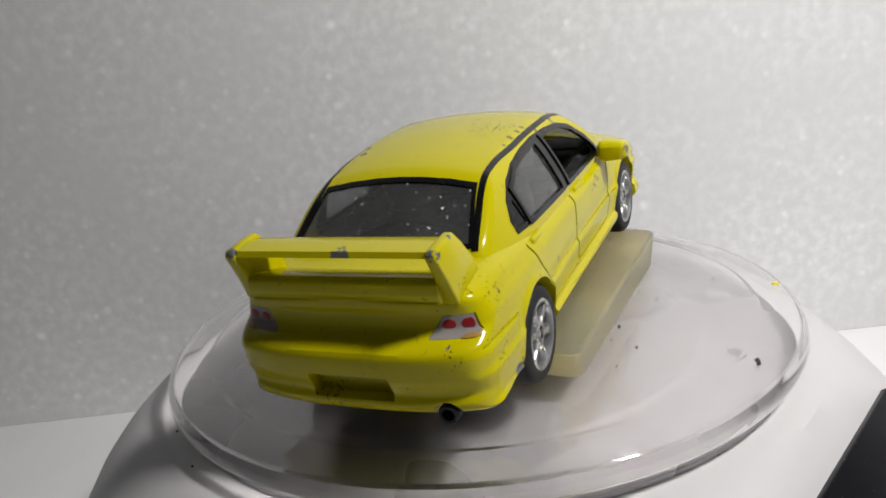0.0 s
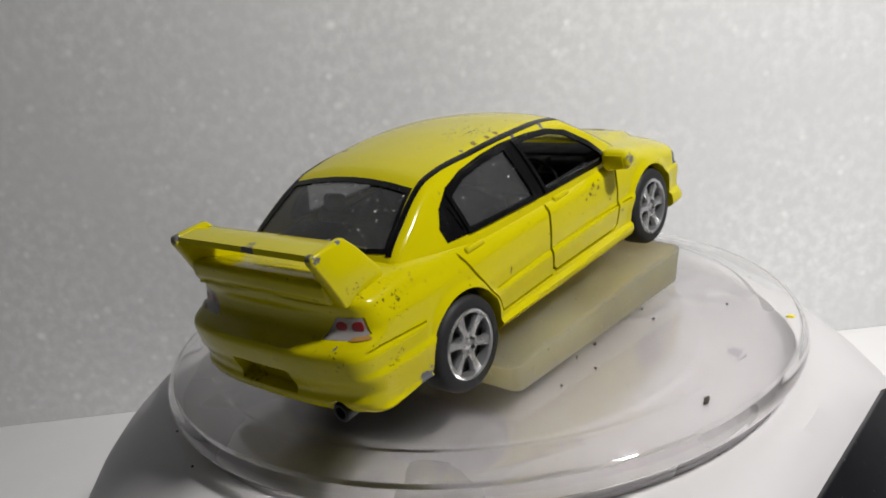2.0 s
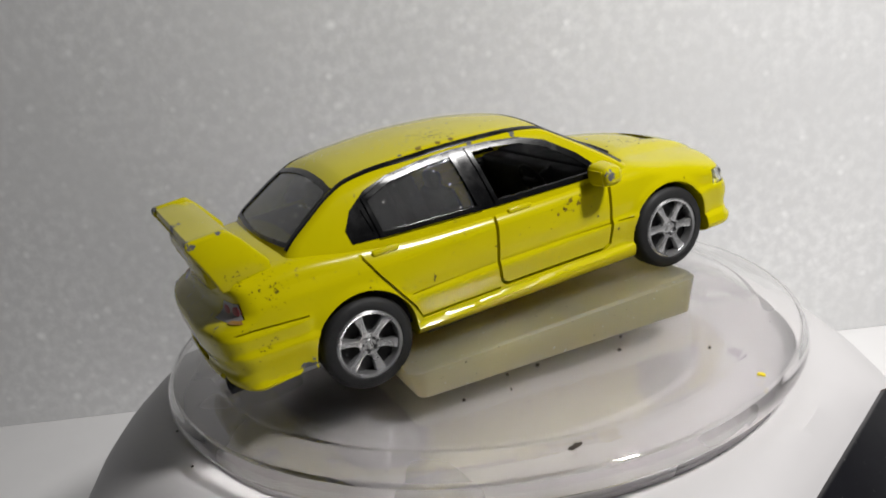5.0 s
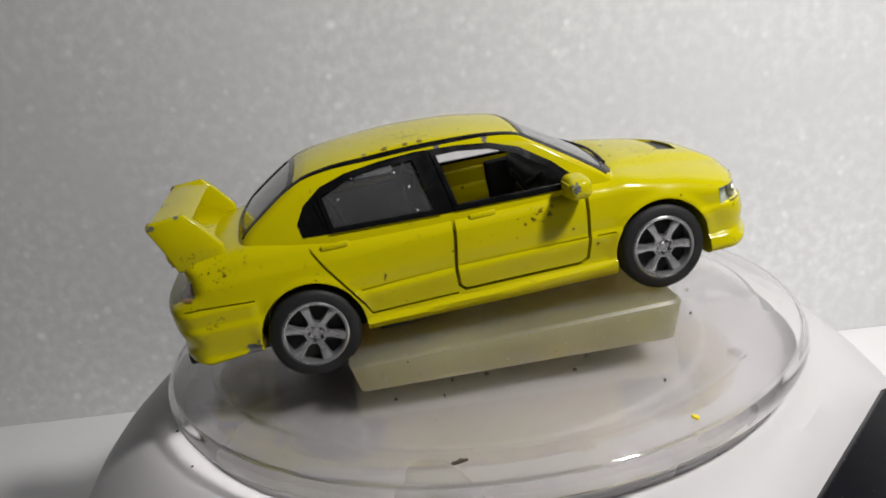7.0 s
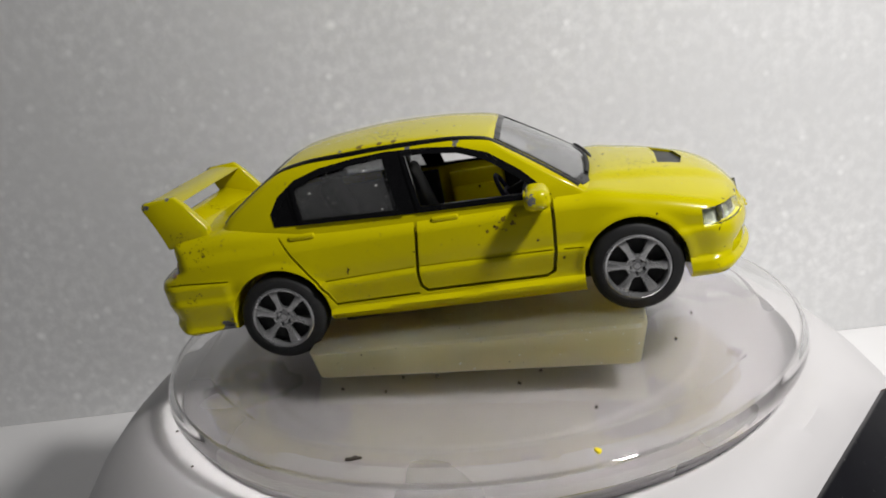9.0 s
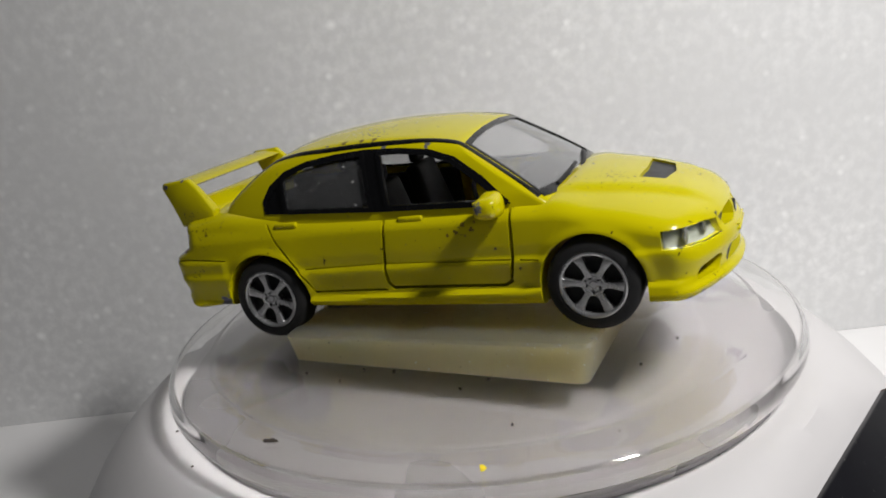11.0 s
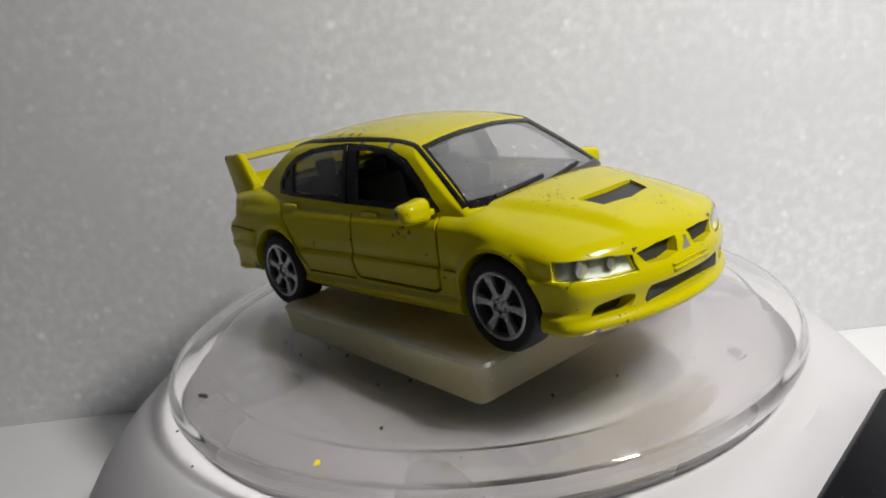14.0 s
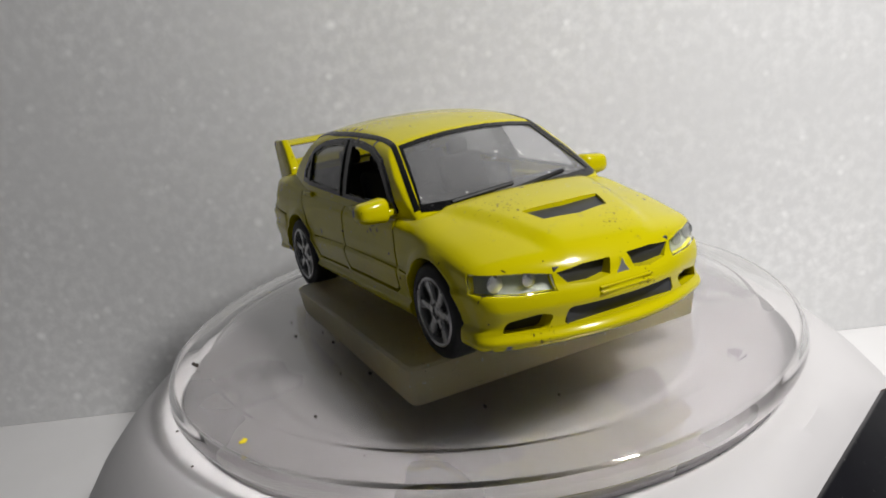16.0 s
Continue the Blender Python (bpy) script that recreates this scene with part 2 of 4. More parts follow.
def prism(poly, axis, lo, hi):
    """A straight prism: poly in the two other axes (in x, y, z order), from lo to hi along the axis."""
    bm = bmesh.new()

    def at(p, h):
        q = list(p)
        q.insert(axis, h)
        return bm.verts.new(q)

    a = [at(p, lo) for p in poly]
    b = [at(p, hi) for p in poly]
    n = len(poly)
    bm.faces.new(a)
    bm.faces.new(b)
    for i in range(n):
        j = (i + 1) % n
        bm.faces.new((a[i], a[j], b[j], b[i]))
    bmesh.ops.recalc_face_normals(bm, faces=bm.faces)
    return bm


def box(x0, x1, y0, y1, z0, z1, bevel=0.0):
    bm = prism([(x0, y0), (x1, y0), (x1, y1), (x0, y1)], 2, z0, z1)
    if bevel:
        bmesh.ops.bevel(bm, geom=list(bm.edges), offset=bevel, segments=3, profile=0.5, affect="EDGES")
    return bm


def join(*bms):
    out = bmesh.new()
    for b in bms:
        me = bpy.data.meshes.new("t")
        b.to_mesh(me)
        out.from_mesh(me)
        bpy.data.meshes.remove(me)
        b.free()
    return out


def mirrored(bm):
    out = bm.copy()
    bmesh.ops.scale(out, vec=(1, -1, 1), verts=out.verts)
    bmesh.ops.reverse_faces(out, faces=out.faces)
    return out


def cut(bm, steps):
    """Boolean steps [(operation, bmesh)] on a copy of bm."""
    me = bpy.data.meshes.new("t")
    bm.to_mesh(me)
    ob = new("t", me)
    extra = []
    for op, c in steps:
        cm = bpy.data.meshes.new("c")
        c.to_mesh(cm)
        co = new("c", cm)
        mod = ob.modifiers.new("b", "BOOLEAN")
        mod.operation, mod.object, mod.solver = op, co, "EXACT"
        extra.append((co, cm))
    bpy.context.view_layer.update()
    dg = bpy.context.evaluated_depsgraph_get()
    res = bpy.data.meshes.new_from_object(ob.evaluated_get(dg))
    out = bmesh.new()
    out.from_mesh(res)
    bpy.data.objects.remove(ob)
    for co, cm in extra:
        bpy.data.objects.remove(co)
        bpy.data.meshes.remove(cm)
    bpy.data.meshes.remove(res)
    bpy.data.meshes.remove(me)
    return out


def curve_of(xs, ys):
    """A smooth interpolation through the given pairs."""
    xs, ys = np.array(xs, float), np.array(ys, float)
    d = np.diff(ys) / np.diff(xs)
    m = np.zeros_like(ys)
    m[1:-1] = np.where(d[1:] * d[:-1] > 0, 2 * d[1:] * d[:-1] / (d[1:] + d[:-1] + 1e-12), 0)
    m[0], m[-1] = d[0], d[-1]

    def f(x):
        x = np.clip(x, xs[0], xs[-1])
        i = np.clip(np.searchsorted(xs, x) - 1, 0, len(xs) - 2)
        h = xs[i + 1] - xs[i]
        t = (x - xs[i]) / h
        return ((2 * t**3 - 3 * t**2 + 1) * ys[i] + (t**3 - 2 * t**2 + t) * h * m[i] + (3 * t**2 - 2 * t**3) * ys[i + 1] + (t**3 - t**2) * h * m[i + 1])

    return f


def rounded_grid(half, r, counts):
    """The surface of a rounded box as a lattice: unit coordinates in -1..1 and the quads."""
    axes = []
    for h, n in zip(half, counts):
        inner = np.linspace(-(h - r), h - r, n)
        edge = h - r + r * np.array([0.3, 0.6, 0.85, 1.0])
        axes.append(np.concatenate([-edge[::-1], inner, edge]))
    sizes = [len(a) for a in axes]
    ids, pts, quads = {}, [], []

    def vid(i, j, k):
        key = (i, j, k)
        if key not in ids:
            ids[key] = len(pts)
            pts.append((axes[0][i], axes[1][j], axes[2][k]))
        return ids[key]

    nx, ny, nz = sizes
    for k, flip in ((0, True), (nz - 1, False)):
        for i in range(nx - 1):
            for j in range(ny - 1):
                q = [vid(i, j, k), vid(i + 1, j, k), vid(i + 1, j + 1, k), vid(i, j + 1, k)]
                quads.append(q[::-1] if flip else q)
    for j, flip in ((0, False), (ny - 1, True)):
        for i in range(nx - 1):
            for k in range(nz - 1):
                q = [vid(i, j, k), vid(i + 1, j, k), vid(i + 1, j, k + 1), vid(i, j, k + 1)]
                quads.append(q[::-1] if flip else q)
    for i, flip in ((0, True), (nx - 1, False)):
        for j in range(ny - 1):
            for k in range(nz - 1):
                q = [vid(i, j, k), vid(i, j + 1, k), vid(i, j + 1, k + 1), vid(i, j, k + 1)]
                quads.append(q[::-1] if flip else q)
    p = np.array(pts)
    lim = np.array(half) - r
    core = np.clip(p, -lim, lim)
    d = p - core
    n = np.linalg.norm(d, axis=1, keepdims=True)
    p = np.where(n > 1e-9, core + r * d / np.maximum(n, 1e-9), p)
    return p / np.array(half), quads


def mesh_from(pts, quads):
    bm = bmesh.new()
    vs = [bm.verts.new(p) for p in pts]
    for q in quads:
        bm.faces.new([vs[i] for i in q])
    bm.normal_update()
    return bm


# ---- setting: table, wall ----


def slab(name, x0, x1, y0, y1, z0, z1, m, material, bevel=0.002):
    bm = box(x0, x1, y0, y1, z0, z1, bevel)
    ob = part(name, bm, material, scale=1)
    ob.matrix_basis = m
    return ob


TABLE_Z = -0.060
tagged(slab("table", -0.9, 0.9, -0.9, 0.5, -0.03, 0, pose(0, 0, TABLE_Z), PAPER),
       "white smooth sheet covering the table", "table", kind="structure")
tagged(slab("wall_back", -0.9, 0.9, 0, 0.03, 0, 0.8, pose(0, 0.0935, TABLE_Z, 0, 0, 1.4), FOAM, 0.0003),
       "upright white foam board, bead sparkle painted as white dots", "wall", kind="structure")

# ---- turntable ----
PANEL_AZ = radians(-39.1)
PANEL_N = Vector((math.cos(PANEL_AZ), math.sin(PANEL_AZ), 0))


def turntable_base():
    root = tagged(new("turntable_stand"), "round white plastic solar turntable base on the table", "turntable")
    profile = [(0, -7.6), (40, -7.6), (58.6, -7.6), (61.0, -7.7), (63.5, -8.4),
               (66.8, -10.0), (70.0, -12.4), (74.0, -16.0), (78.0, -20.6), (82.0, -26.6), (85.6, -35.0), (87.4, -45.0), (88.0, -59.4), (87, -60), (0, -60)]
    bm = lathe(profile, 160)
    # flat sloping facet that carries the solar cell
    for v in bm.verts:
        d = v.co.xy.dot(PANEL_N.xy)
        lim = 64.0 + (-9.0 - v.co.z) * 0.75
        if -60 < v.co.z < -7.2 and d > lim:
            v.co.x -= PANEL_N.x * (d - lim)
            v.co.y -= PANEL_N.y * (d - lim)
    part("shell", bm, WHITE, root)
    part("deck", lathe([(0, -6.0), (42.0, -6.0), (42.6, -6.08), (43.2, -6.4), (43.8, -6.5), (57.8, -6.5), (58.3, -6.7), (58.3, -7.5), (0, -7.5)], 128), DECK, root, "glossy disc under the clear plate, greyed to stand for the dimness there")
    part("spindle", lathe([(0, -1.15), (10.5, -1.15), (11, -1.4), (12, -6.3), (0, -6.3)], 64), DECK, root)
    cell = box(-24, 24.9, -14, 14, -0.4, 0.9, 0.25)
    slope = math.degrees(math.atan2(1, 0.75))
    mid_z = -14.0 - 14 * math.sin(radians(slope))
    mid_d = 64.35 + (-9.0 - mid_z) * 0.75
    turn = pose(0, 0, 0, 0, 0, math.degrees(PANEL_AZ)) @ pose(mid_d * MM, 0, mid_z * MM, 0, slope, 0) @ pose(0, 0, 0, 0, 0, 90)
    p = part("solar_panel", cell, PANEL, root, "glossy black solar cell with dust")
    p.matrix_basis = turn
    for x in (24.95,):
        e = part("panel_edge", box(x, x + 0.65, -14, 14, -0.4, 1.1, 0.1), EDGE_BROWN, root)
        e.matrix_basis = turn
    h = part("panel_housing", box(-25, 25.7, -14.5, 14.5, -8, -0.45, 0.4), WHITE, root)
    h.matrix_basis = turn
    return root


turntable_base()


def plate():
    profile = [(0, 0), (30, 0), (52.0, 0), (52.35, -0.03), (52.6, -0.13), (53.0, -0.18), (55.2, -0.22), (57.8, -0.42), (59.3, -0.85), (60.2, -1.5), (60.6, -2.4), (60.7, -3.6), (60.5, -4.1),
               (60.0, -4.1), (59.75, -3.4), (59.6, -2.7), (59.1, -2.0), (58.0, -1.7), (55.0, -1.45), (52.4, -1.25), (51.4, -1.15), (0, -1.15)]
    whole = lathe(profile, 192)
    root = tagged(new("turntable_plate"), "clear round acrylic plate with a rounded rim", "turntable plate")
    # the flat disc lets the lamp's light through; the thick rim throws a thin shadow on the stand
    for name, inner in (("disc", True), ("rim", False)):
        bm = whole.copy()
        gone = [f for f in bm.faces if (f.calc_center_median().xy.length < 59.2) != inner]
        bmesh.ops.delete(bm, geom=gone, context="FACES")
        ob = part(name, bm, ACRYLIC, root)
        ob.visible_shadow = not inner
    whole.free()
    return root


PLATE = plate()


def rounded_poly(pts, r, n=4):
    out = []
    k = len(pts)
    for i in range(k):
        p, a, b = Vector(pts[i]), Vector(pts[i - 1]), Vector(pts[(i + 1) % k])
        u, v = (a - p).normalized(), (b - p).normalized()
        s, e = p + u * r, p + v * r
        for j in range(n + 1):
            t = j / n
            out.append(tuple((1 - t) ** 2 * s + 2 * t * (1 - t) * p + t * t * e))
    return out


def block():
    low = rounded_poly([(-25.0, -28.6), (29.6, -28.0), (29.9, 28.6), (-25.0, 28.6)], 1.8)
    top = rounded_poly([(-26.4, -29.0), (31.0, -28.6), (31.2, 29.0), (-26.4, 29.0)], 2.2)
    bm = bmesh.new()
    rings = []
    for t in (0.0, 0.04, 0.5, 0.93, 1.0):
        ring = []
        for (x0, y0), (x1, y1) in zip(low, top):
            x, y = x0 + (x1 - x0) * t, y0 + (y1 - y0) * t
            inset = 0.5 if t in (0.0, 1.0) else 0.0
            x, y = x - math.copysign(inset, x), y - math.copysign(inset, y)
            zt = 5.0 + (x + 26.4) / 57.5 * 2.3
            ring.append(bm.verts.new((x, y, 0.05 + t * zt)))
        rings.append(ring)
    n = len(low)
    for a, b in zip(rings, rings[1:]):
        for i in range(n):
            bm.faces.new((a[i], a[(i + 1) % n], b[(i + 1) % n], b[i]))
    bm.faces.new(rings[0][::-1])
    bm.faces.new(rings[-1])
    bmesh.ops.recalc_face_normals(bm, faces=bm.faces)
    return tagged(part("resin_block", bm, RESIN, angle=40), "cloudy cream resin block propping the toy car", "block")


BLOCK = block()

# ---- toy car, in millimetres; x forward, y to its left, z up from the wheels' foot ----
CAR = tagged(new("toy_car"), "worn yellow die-cast toy saloon car with a rear wing", "toy car")
CAR_REST = pose(-0.57 * MM, -3.49 * MM, 4.93 * MM) @ pose(0, 0, 0, 0, 0, 2.0) @ pose(0, 0, 0, 0, -4.5, 0) @ pose(0, 0, 0, -1.2)

f_low = curve_of([-54, -48, -41, -34, -21, 21, 40, 52], [5.2, 5.6, 6.2, 5.6, 5.1, 3.9, 3.6, 4.0])
f_top = curve_of([-54, -50, -46, -39, -30, -15, 10, 22, 26, 33, 42, 47, 50, 52], [22.6, 23.2, 23.9, 24.3, 23.0, 21.7, 20.9, 21.4, 22.1, 21.3, 19.1, 17.1, 15.3, 13.8])
f_drop = curve_of([-54, -45, -36, -28, 18, 24, 33, 42, 47, 52], [1.6, 1.4, 0.8, 0.4, 0.2, 1.2, 3.0, 3.3, 2.4, 1.0])
f_nose = curve_of([3, 4.2, 5.4, 6.6, 8, 10, 11.5, 13, 15, 18, 22], [50.2, 51.4, 51.7, 51.0, 51.1, 51.6, 51.4, 50.6, 50.3, 49.5, 47])
f_tail = curve_of([5, 6.5, 8, 9.2, 12, 15, 16.0, 16.9, 18, 20, 22, 23, 25], [-51.4, -52.8, -53.3, -52.9, -53.8, -54.1, -53.8, -51.6, -50.4, -50.2, -51.0, -51.9, -51.0])
f_wide = curve_of([3, 4.5, 6.6, 7.4, 8.4, 11.9, 12.7, 15, 18.4, 19.6, 20.6, 22, 24], [19.6, 20.5, 20.55, 19.75, 19.8, 20.3, 19.95, 20.1, 20.05, 19.75, 19.35, 19.1, 18.4])


def front_x(y, z):
    return f_nose(z) - 6.4 * (np.abs(y) / 20) ** 2.1


def rear_x(y, z):
    return f_tail(z) + 3.0 * (np.abs(y) / 20) ** 3


def lower_body(off=0.0, counts=(150, 36, 34)):
    """The closed outer form of the body below the windows, grown by off."""
    u, quads = rounded_grid((51, 20, 9), 2.3, counts)
    a, b, c = u.T
    t = (c + 1) / 2
    z = 4.5 + t * 16
    y = b * 20
    x = a * 50
    for _ in range(3):
        x = np.where(a > 0, a * front_x(y, z), -a * rear_x(y, z))
        zl = f_low(x)
        edge = np.clip((15.5 - (x - 22) * 0.26 - np.abs(y)) / 1.6, 0, 1)
        ridge = np.clip((x - 22) / 6, 0, 1) * np.clip((50 - x) / 6, 0, 1) * 0.8 * edge * edge * (3 - 2 * edge)
        zt = f_top(x) - f_drop(x) * np.abs(b) ** 2.4 + ridge
        z = zl + t * (zt - zl)
        w = f_wide(z)
        for cx in (-30.5, 30.5):
            w = w + 0.55 * np.exp(-(((x - cx) / 9.5) ** 2)) * np.exp(-(((z - 12) / 5.5) ** 2))
            ring = np.hypot(x - cx, z - 7.4)
            w = w + 0.38 * np.exp(-(((ring - 8.7) / 0.8) ** 2)) * np.clip((z - 6.5) / 1.5, 0, 1)
        w = w - 0.9 * np.clip((-x - 40) / 12, 0, 1) ** 2 + 0.35 * np.clip((x - 36) / 3, 0, 1) * np.clip((6.8 - z) / 1.8, 0, 1)
        w = w + 0.4 * np.clip((-x - 38.4) / 0.8, 0, 1) * np.clip((15.5 - z) / 0.5, 0, 1)
        y = b * w
    k = off
    x = x + k * np.clip(a * 6, -1, 1)
    y = y + k * np.clip(b * 6, -1, 1)
    z = z + k * np.where(c > 0.9, 1, 0)
    return mesh_from(np.stack([x, y, z], 1), quads)


f_roof = curve_of([-40, -30, -26, -20, -10, 0, 8, 14, 30], [31.0, 32.3, 33.1, 33.95, 34.45, 34.0, 32.8, 31.4, 28])
f_cab = curve_of([18, 22, 25, 28, 30.5, 32.5, 34.5], [19.1, 18.8, 17.9, 16.7, 15.5, 14.2, 13.2])
f_screen = curve_of([18, 21.4, 24, 28, 31, 33, 35], [31.0, 27.2, 23.6, 17.6, 12.8, 9.6, 7.0])
f_back = curve_of([18, 22, 24.6, 28, 31, 33.2, 35], [-42.5, -41.0, -39.4, -34.8, -30.2, -26.6, -24.0])


def cabin(off=0.0, counts=(70, 30, 24)):
    """The closed outer form of roof, pillars and screens, grown by off."""
    u, quads = rounded_grid((33, 17, 8), 1.5, counts)
    a, b, c = u.T
    t = (c + 1) / 2
    z = 19 + t * 15
    y, x = b * 16, a * 30
    for _ in range(3):
        w = f_cab(z)
        taper = 1 - 0.10 * np.clip((-x - 22) / 18, 0, 1) ** 1.5 - 0.05 * np.clip((x - 14) / 12, 0, 1)
        y = b * w * taper
        bow = (y / 18) ** 2
        x = np.where(a > 0, a * (f_screen(z) - 3.6 * bow), -a * (f_back(z) + 1.6 * bow))
        zt = f_roof(x) - 1.25 * (np.abs(y) / 14) ** 2.2
        z = 18 + t * (zt - 18)
    x = x + off * np.clip(a * 6, -1, 1)
    y = y + off * np.clip(b * 6, -1, 1)
    z = z + off * np.where(c > 0.85, 1, np.where(c < -0.85, -1, 0))
    return mesh_from(np.stack([x, y, z], 1), quads)


LOWER = lower_body()
CABIN = cabin()
TREE_LOW, TREE_CAB = BVHTree.FromBMesh(LOWER), BVHTree.FromBMesh(CABIN)


def side_y(x, z, s=-1):
    """How far out the car's side lies at (x, z)."""
    best = 0.0
    for tree in (TREE_LOW, TREE_CAB):
        hit = tree.ray_cast(Vector((x, 40 * s, z)), Vector((0, -s, 0)))
        if hit[0] is not None:
            best = max(best, abs(hit[0].y))
    return best


WINDOWS = [(-28.8, 23.0), (-29.2, 25.2), (-27.6, 27.8), (-24.4, 30.0), (-20, 31.2), (-14, 31.8), (-8, 32.0), (-1, 31.6), (4.5, 30.9), (9.2, 29.3), (14.2, 25.8), (18.3, 21.7), (17.8, 20.9), (-5, 21.7)]
PANE_QUARTER = [(-28.0, 23.9), (-28.2, 25.3), (-25.9, 27.6), (-24.9, 23.6)]
PANE_REAR = [(-23.6, 23.5), (-24.4, 28.6), (-20, 30.2), (-14, 30.8), (-8.6, 31.0), (-6.9, 22.7)]
OPEN_FRONT = [(-4.6, 30.8), (-1, 30.7), (4.2, 30.0), (8.5, 28.4), (13.2, 25.1), (16.6, 22.0), (-3.0, 22.6)]
DOOR = [(-4.6, 22.5), (-4.9, 18), (-5.8, 12), (-5.7, 9.2), (-4.6, 8.0), (0, 7.9), (15.9, 7.5), (17.4, 8.3), (18.2, 12), (18.6, 17), (18.7, 22.5)]


def shrink(poly, d):
    n = len(poly)
    area = sum(poly[i][0] * poly[(i + 1) % n][1] - poly[(i + 1) % n][0] * poly[i][1] for i in range(n))
    s = 1 if area > 0 else -1
    out = []
    for i in range(n):
        p, a, b = Vector(poly[i]), Vector(poly[i - 1]), Vector(poly[(i + 1) % n])
        u, v = (p - a).normalized(), (b - p).normalized()
        nu, nv = Vector((-u.y, u.x)) * s, Vector((-v.y, v.x)) * s
        m = (nu + nv).normalized()
        out.append(tuple(p + m * d / max(0.35, m.dot(nu))))
    return out


def patch(outer, holes, s, off, thick, pitch=1.4):
    """A sheet cut to the outline (x, z), laid on the car's side and standing off it."""
    bm = bmesh.new()
    edges = []
    for loop in (outer, *holes):
        vs = [bm.verts.new((x, 0, z)) for x, z in loop]
        edges += [bm.edges.new((vs[i], vs[(i + 1) % len(vs)])) for i in range(len(vs))]
    bmesh.ops.triangle_fill(bm, edges=edges, use_beauty=True, use_dissolve=False)
    xs, zs = [p[0] for p in outer], [p[1] for p in outer]
    for axis, lo, hi in ((0, min(xs), max(xs)), (2, min(zs), max(zs))):
        k = lo + pitch
        while k < hi:
            no, co = [0, 0, 0], [0, 0, 0]
            no[axis], co[axis] = 1, k
            bmesh.ops.bisect_plane(bm, geom=list(bm.verts) + list(bm.edges) + list(bm.faces), plane_co=co, plane_no=no, dist=1e-5)
            k += pitch
    for v in bm.verts:
        v.co.y = s * (side_y(v.co.x, v.co.z, s) + off)
    front = list(bm.faces)
    bmesh.ops.recalc_face_normals(bm, faces=front)
    ret = bmesh.ops.extrude_face_region(bm, geom=front)
    for v in [g for g in ret["geom"] if isinstance(g, bmesh.types.BMVert)]:
        v.co.y -= s * thick
    bmesh.ops.recalc_face_normals(bm, faces=bm.faces)
    return bm


def strip(path, width, depth, up=None):
    """A flat band along 3D points, with thickness."""
    bm = bmesh.new()
    rings = []
    for i, p in enumerate(path):
        p = Vector(p)
        d = (Vector(path[min(i + 1, len(path) - 1)]) - Vector(path[max(i - 1, 0)])).normalized()
        n = Vector(up[i] if isinstance(up, list) else up).normalized()
        s = d.cross(n).normalized()
        w = width / 2
        rings.append([bm.verts.new(p + s * w - n * depth), bm.verts.new(p + s * w), bm.verts.new(p + n * depth * 0.35), bm.verts.new(p - s * w), bm.verts.new(p - s * w - n * depth)])
    for a, b in zip(rings, rings[1:]):
        for i in range(5):
            bm.faces.new((a[i], a[(i + 1) % 5], b[(i + 1) % 5], b[i]))
    bm.faces.new(rings[0])
    bm.faces.new(rings[-1][::-1])
    bmesh.ops.recalc_face_normals(bm, faces=bm.faces)
    return bm


def line_prism(path, width, axis, lo, hi):
    """A thin wall along an open path in the plane across the axis, to cut a joint."""
    left, right = [], []
    for i, p in enumerate(path):
        a, b = Vector(path[max(i - 1, 0)]), Vector(path[min(i + 1, len(path) - 1)])
        d = (b - a).normalized()
        n = Vector((-d.y, d.x)) * width / 2
        left.append(tuple(Vector(p) + n))
        right.append(tuple(Vector(p) - n))
    return prism(left + right[::-1], axis, lo, hi)


HEADLIGHT = [(-20.6, 15.2), (-20.4, 12.3), (-15.0, 11.8), (-10.4, 11.8), (-10.6, 14.2), (-14, 14.8)]
TAILLIGHT = [(-20.8, 18.1), (-20.8, 19.8), (-14.0, 19.9), (-12.0, 17.0), (-17, 17.0)]
GRILLE_UP = [(-1.5, 14.7), (-2.2, 12.5), (-5.0, 12.1), (-8.6, 12.4), (-10.0, 14.2), (-6, 14.7)]
INTAKE = rounded_poly([(-10.0, 6.9), (10.0, 6.9), (9.2, 9.3), (-9.2, 9.3)], 0.7)
FOG = rounded_poly([(-18.0, 6.5), (-12.2, 6.6), (-11.2, 8.6), (-13.0, 9.1), (-17.4, 8.3)], 0.8)
SCREEN = [(-16.9, 21.6), (-13.2, 30.75), (-9, 31.4), (-4.5, 31.8), (0, 31.9), (4.5, 31.8), (9, 31.4), (13.2, 30.75), (16.9, 21.6), (8, 21.2), (-8, 21.2)]
REAR_SCREEN = [(-14.8, 24.9), (-12.8, 31.0), (-8.5, 31.6), (-4, 31.95), (0, 32.05), (4, 31.95), (8.5, 31.6), (12.8, 31.0), (14.8, 24.9), (0, 24.6)]


def flip2(poly):
    return [(-y, z) for y, z in poly][::-1]


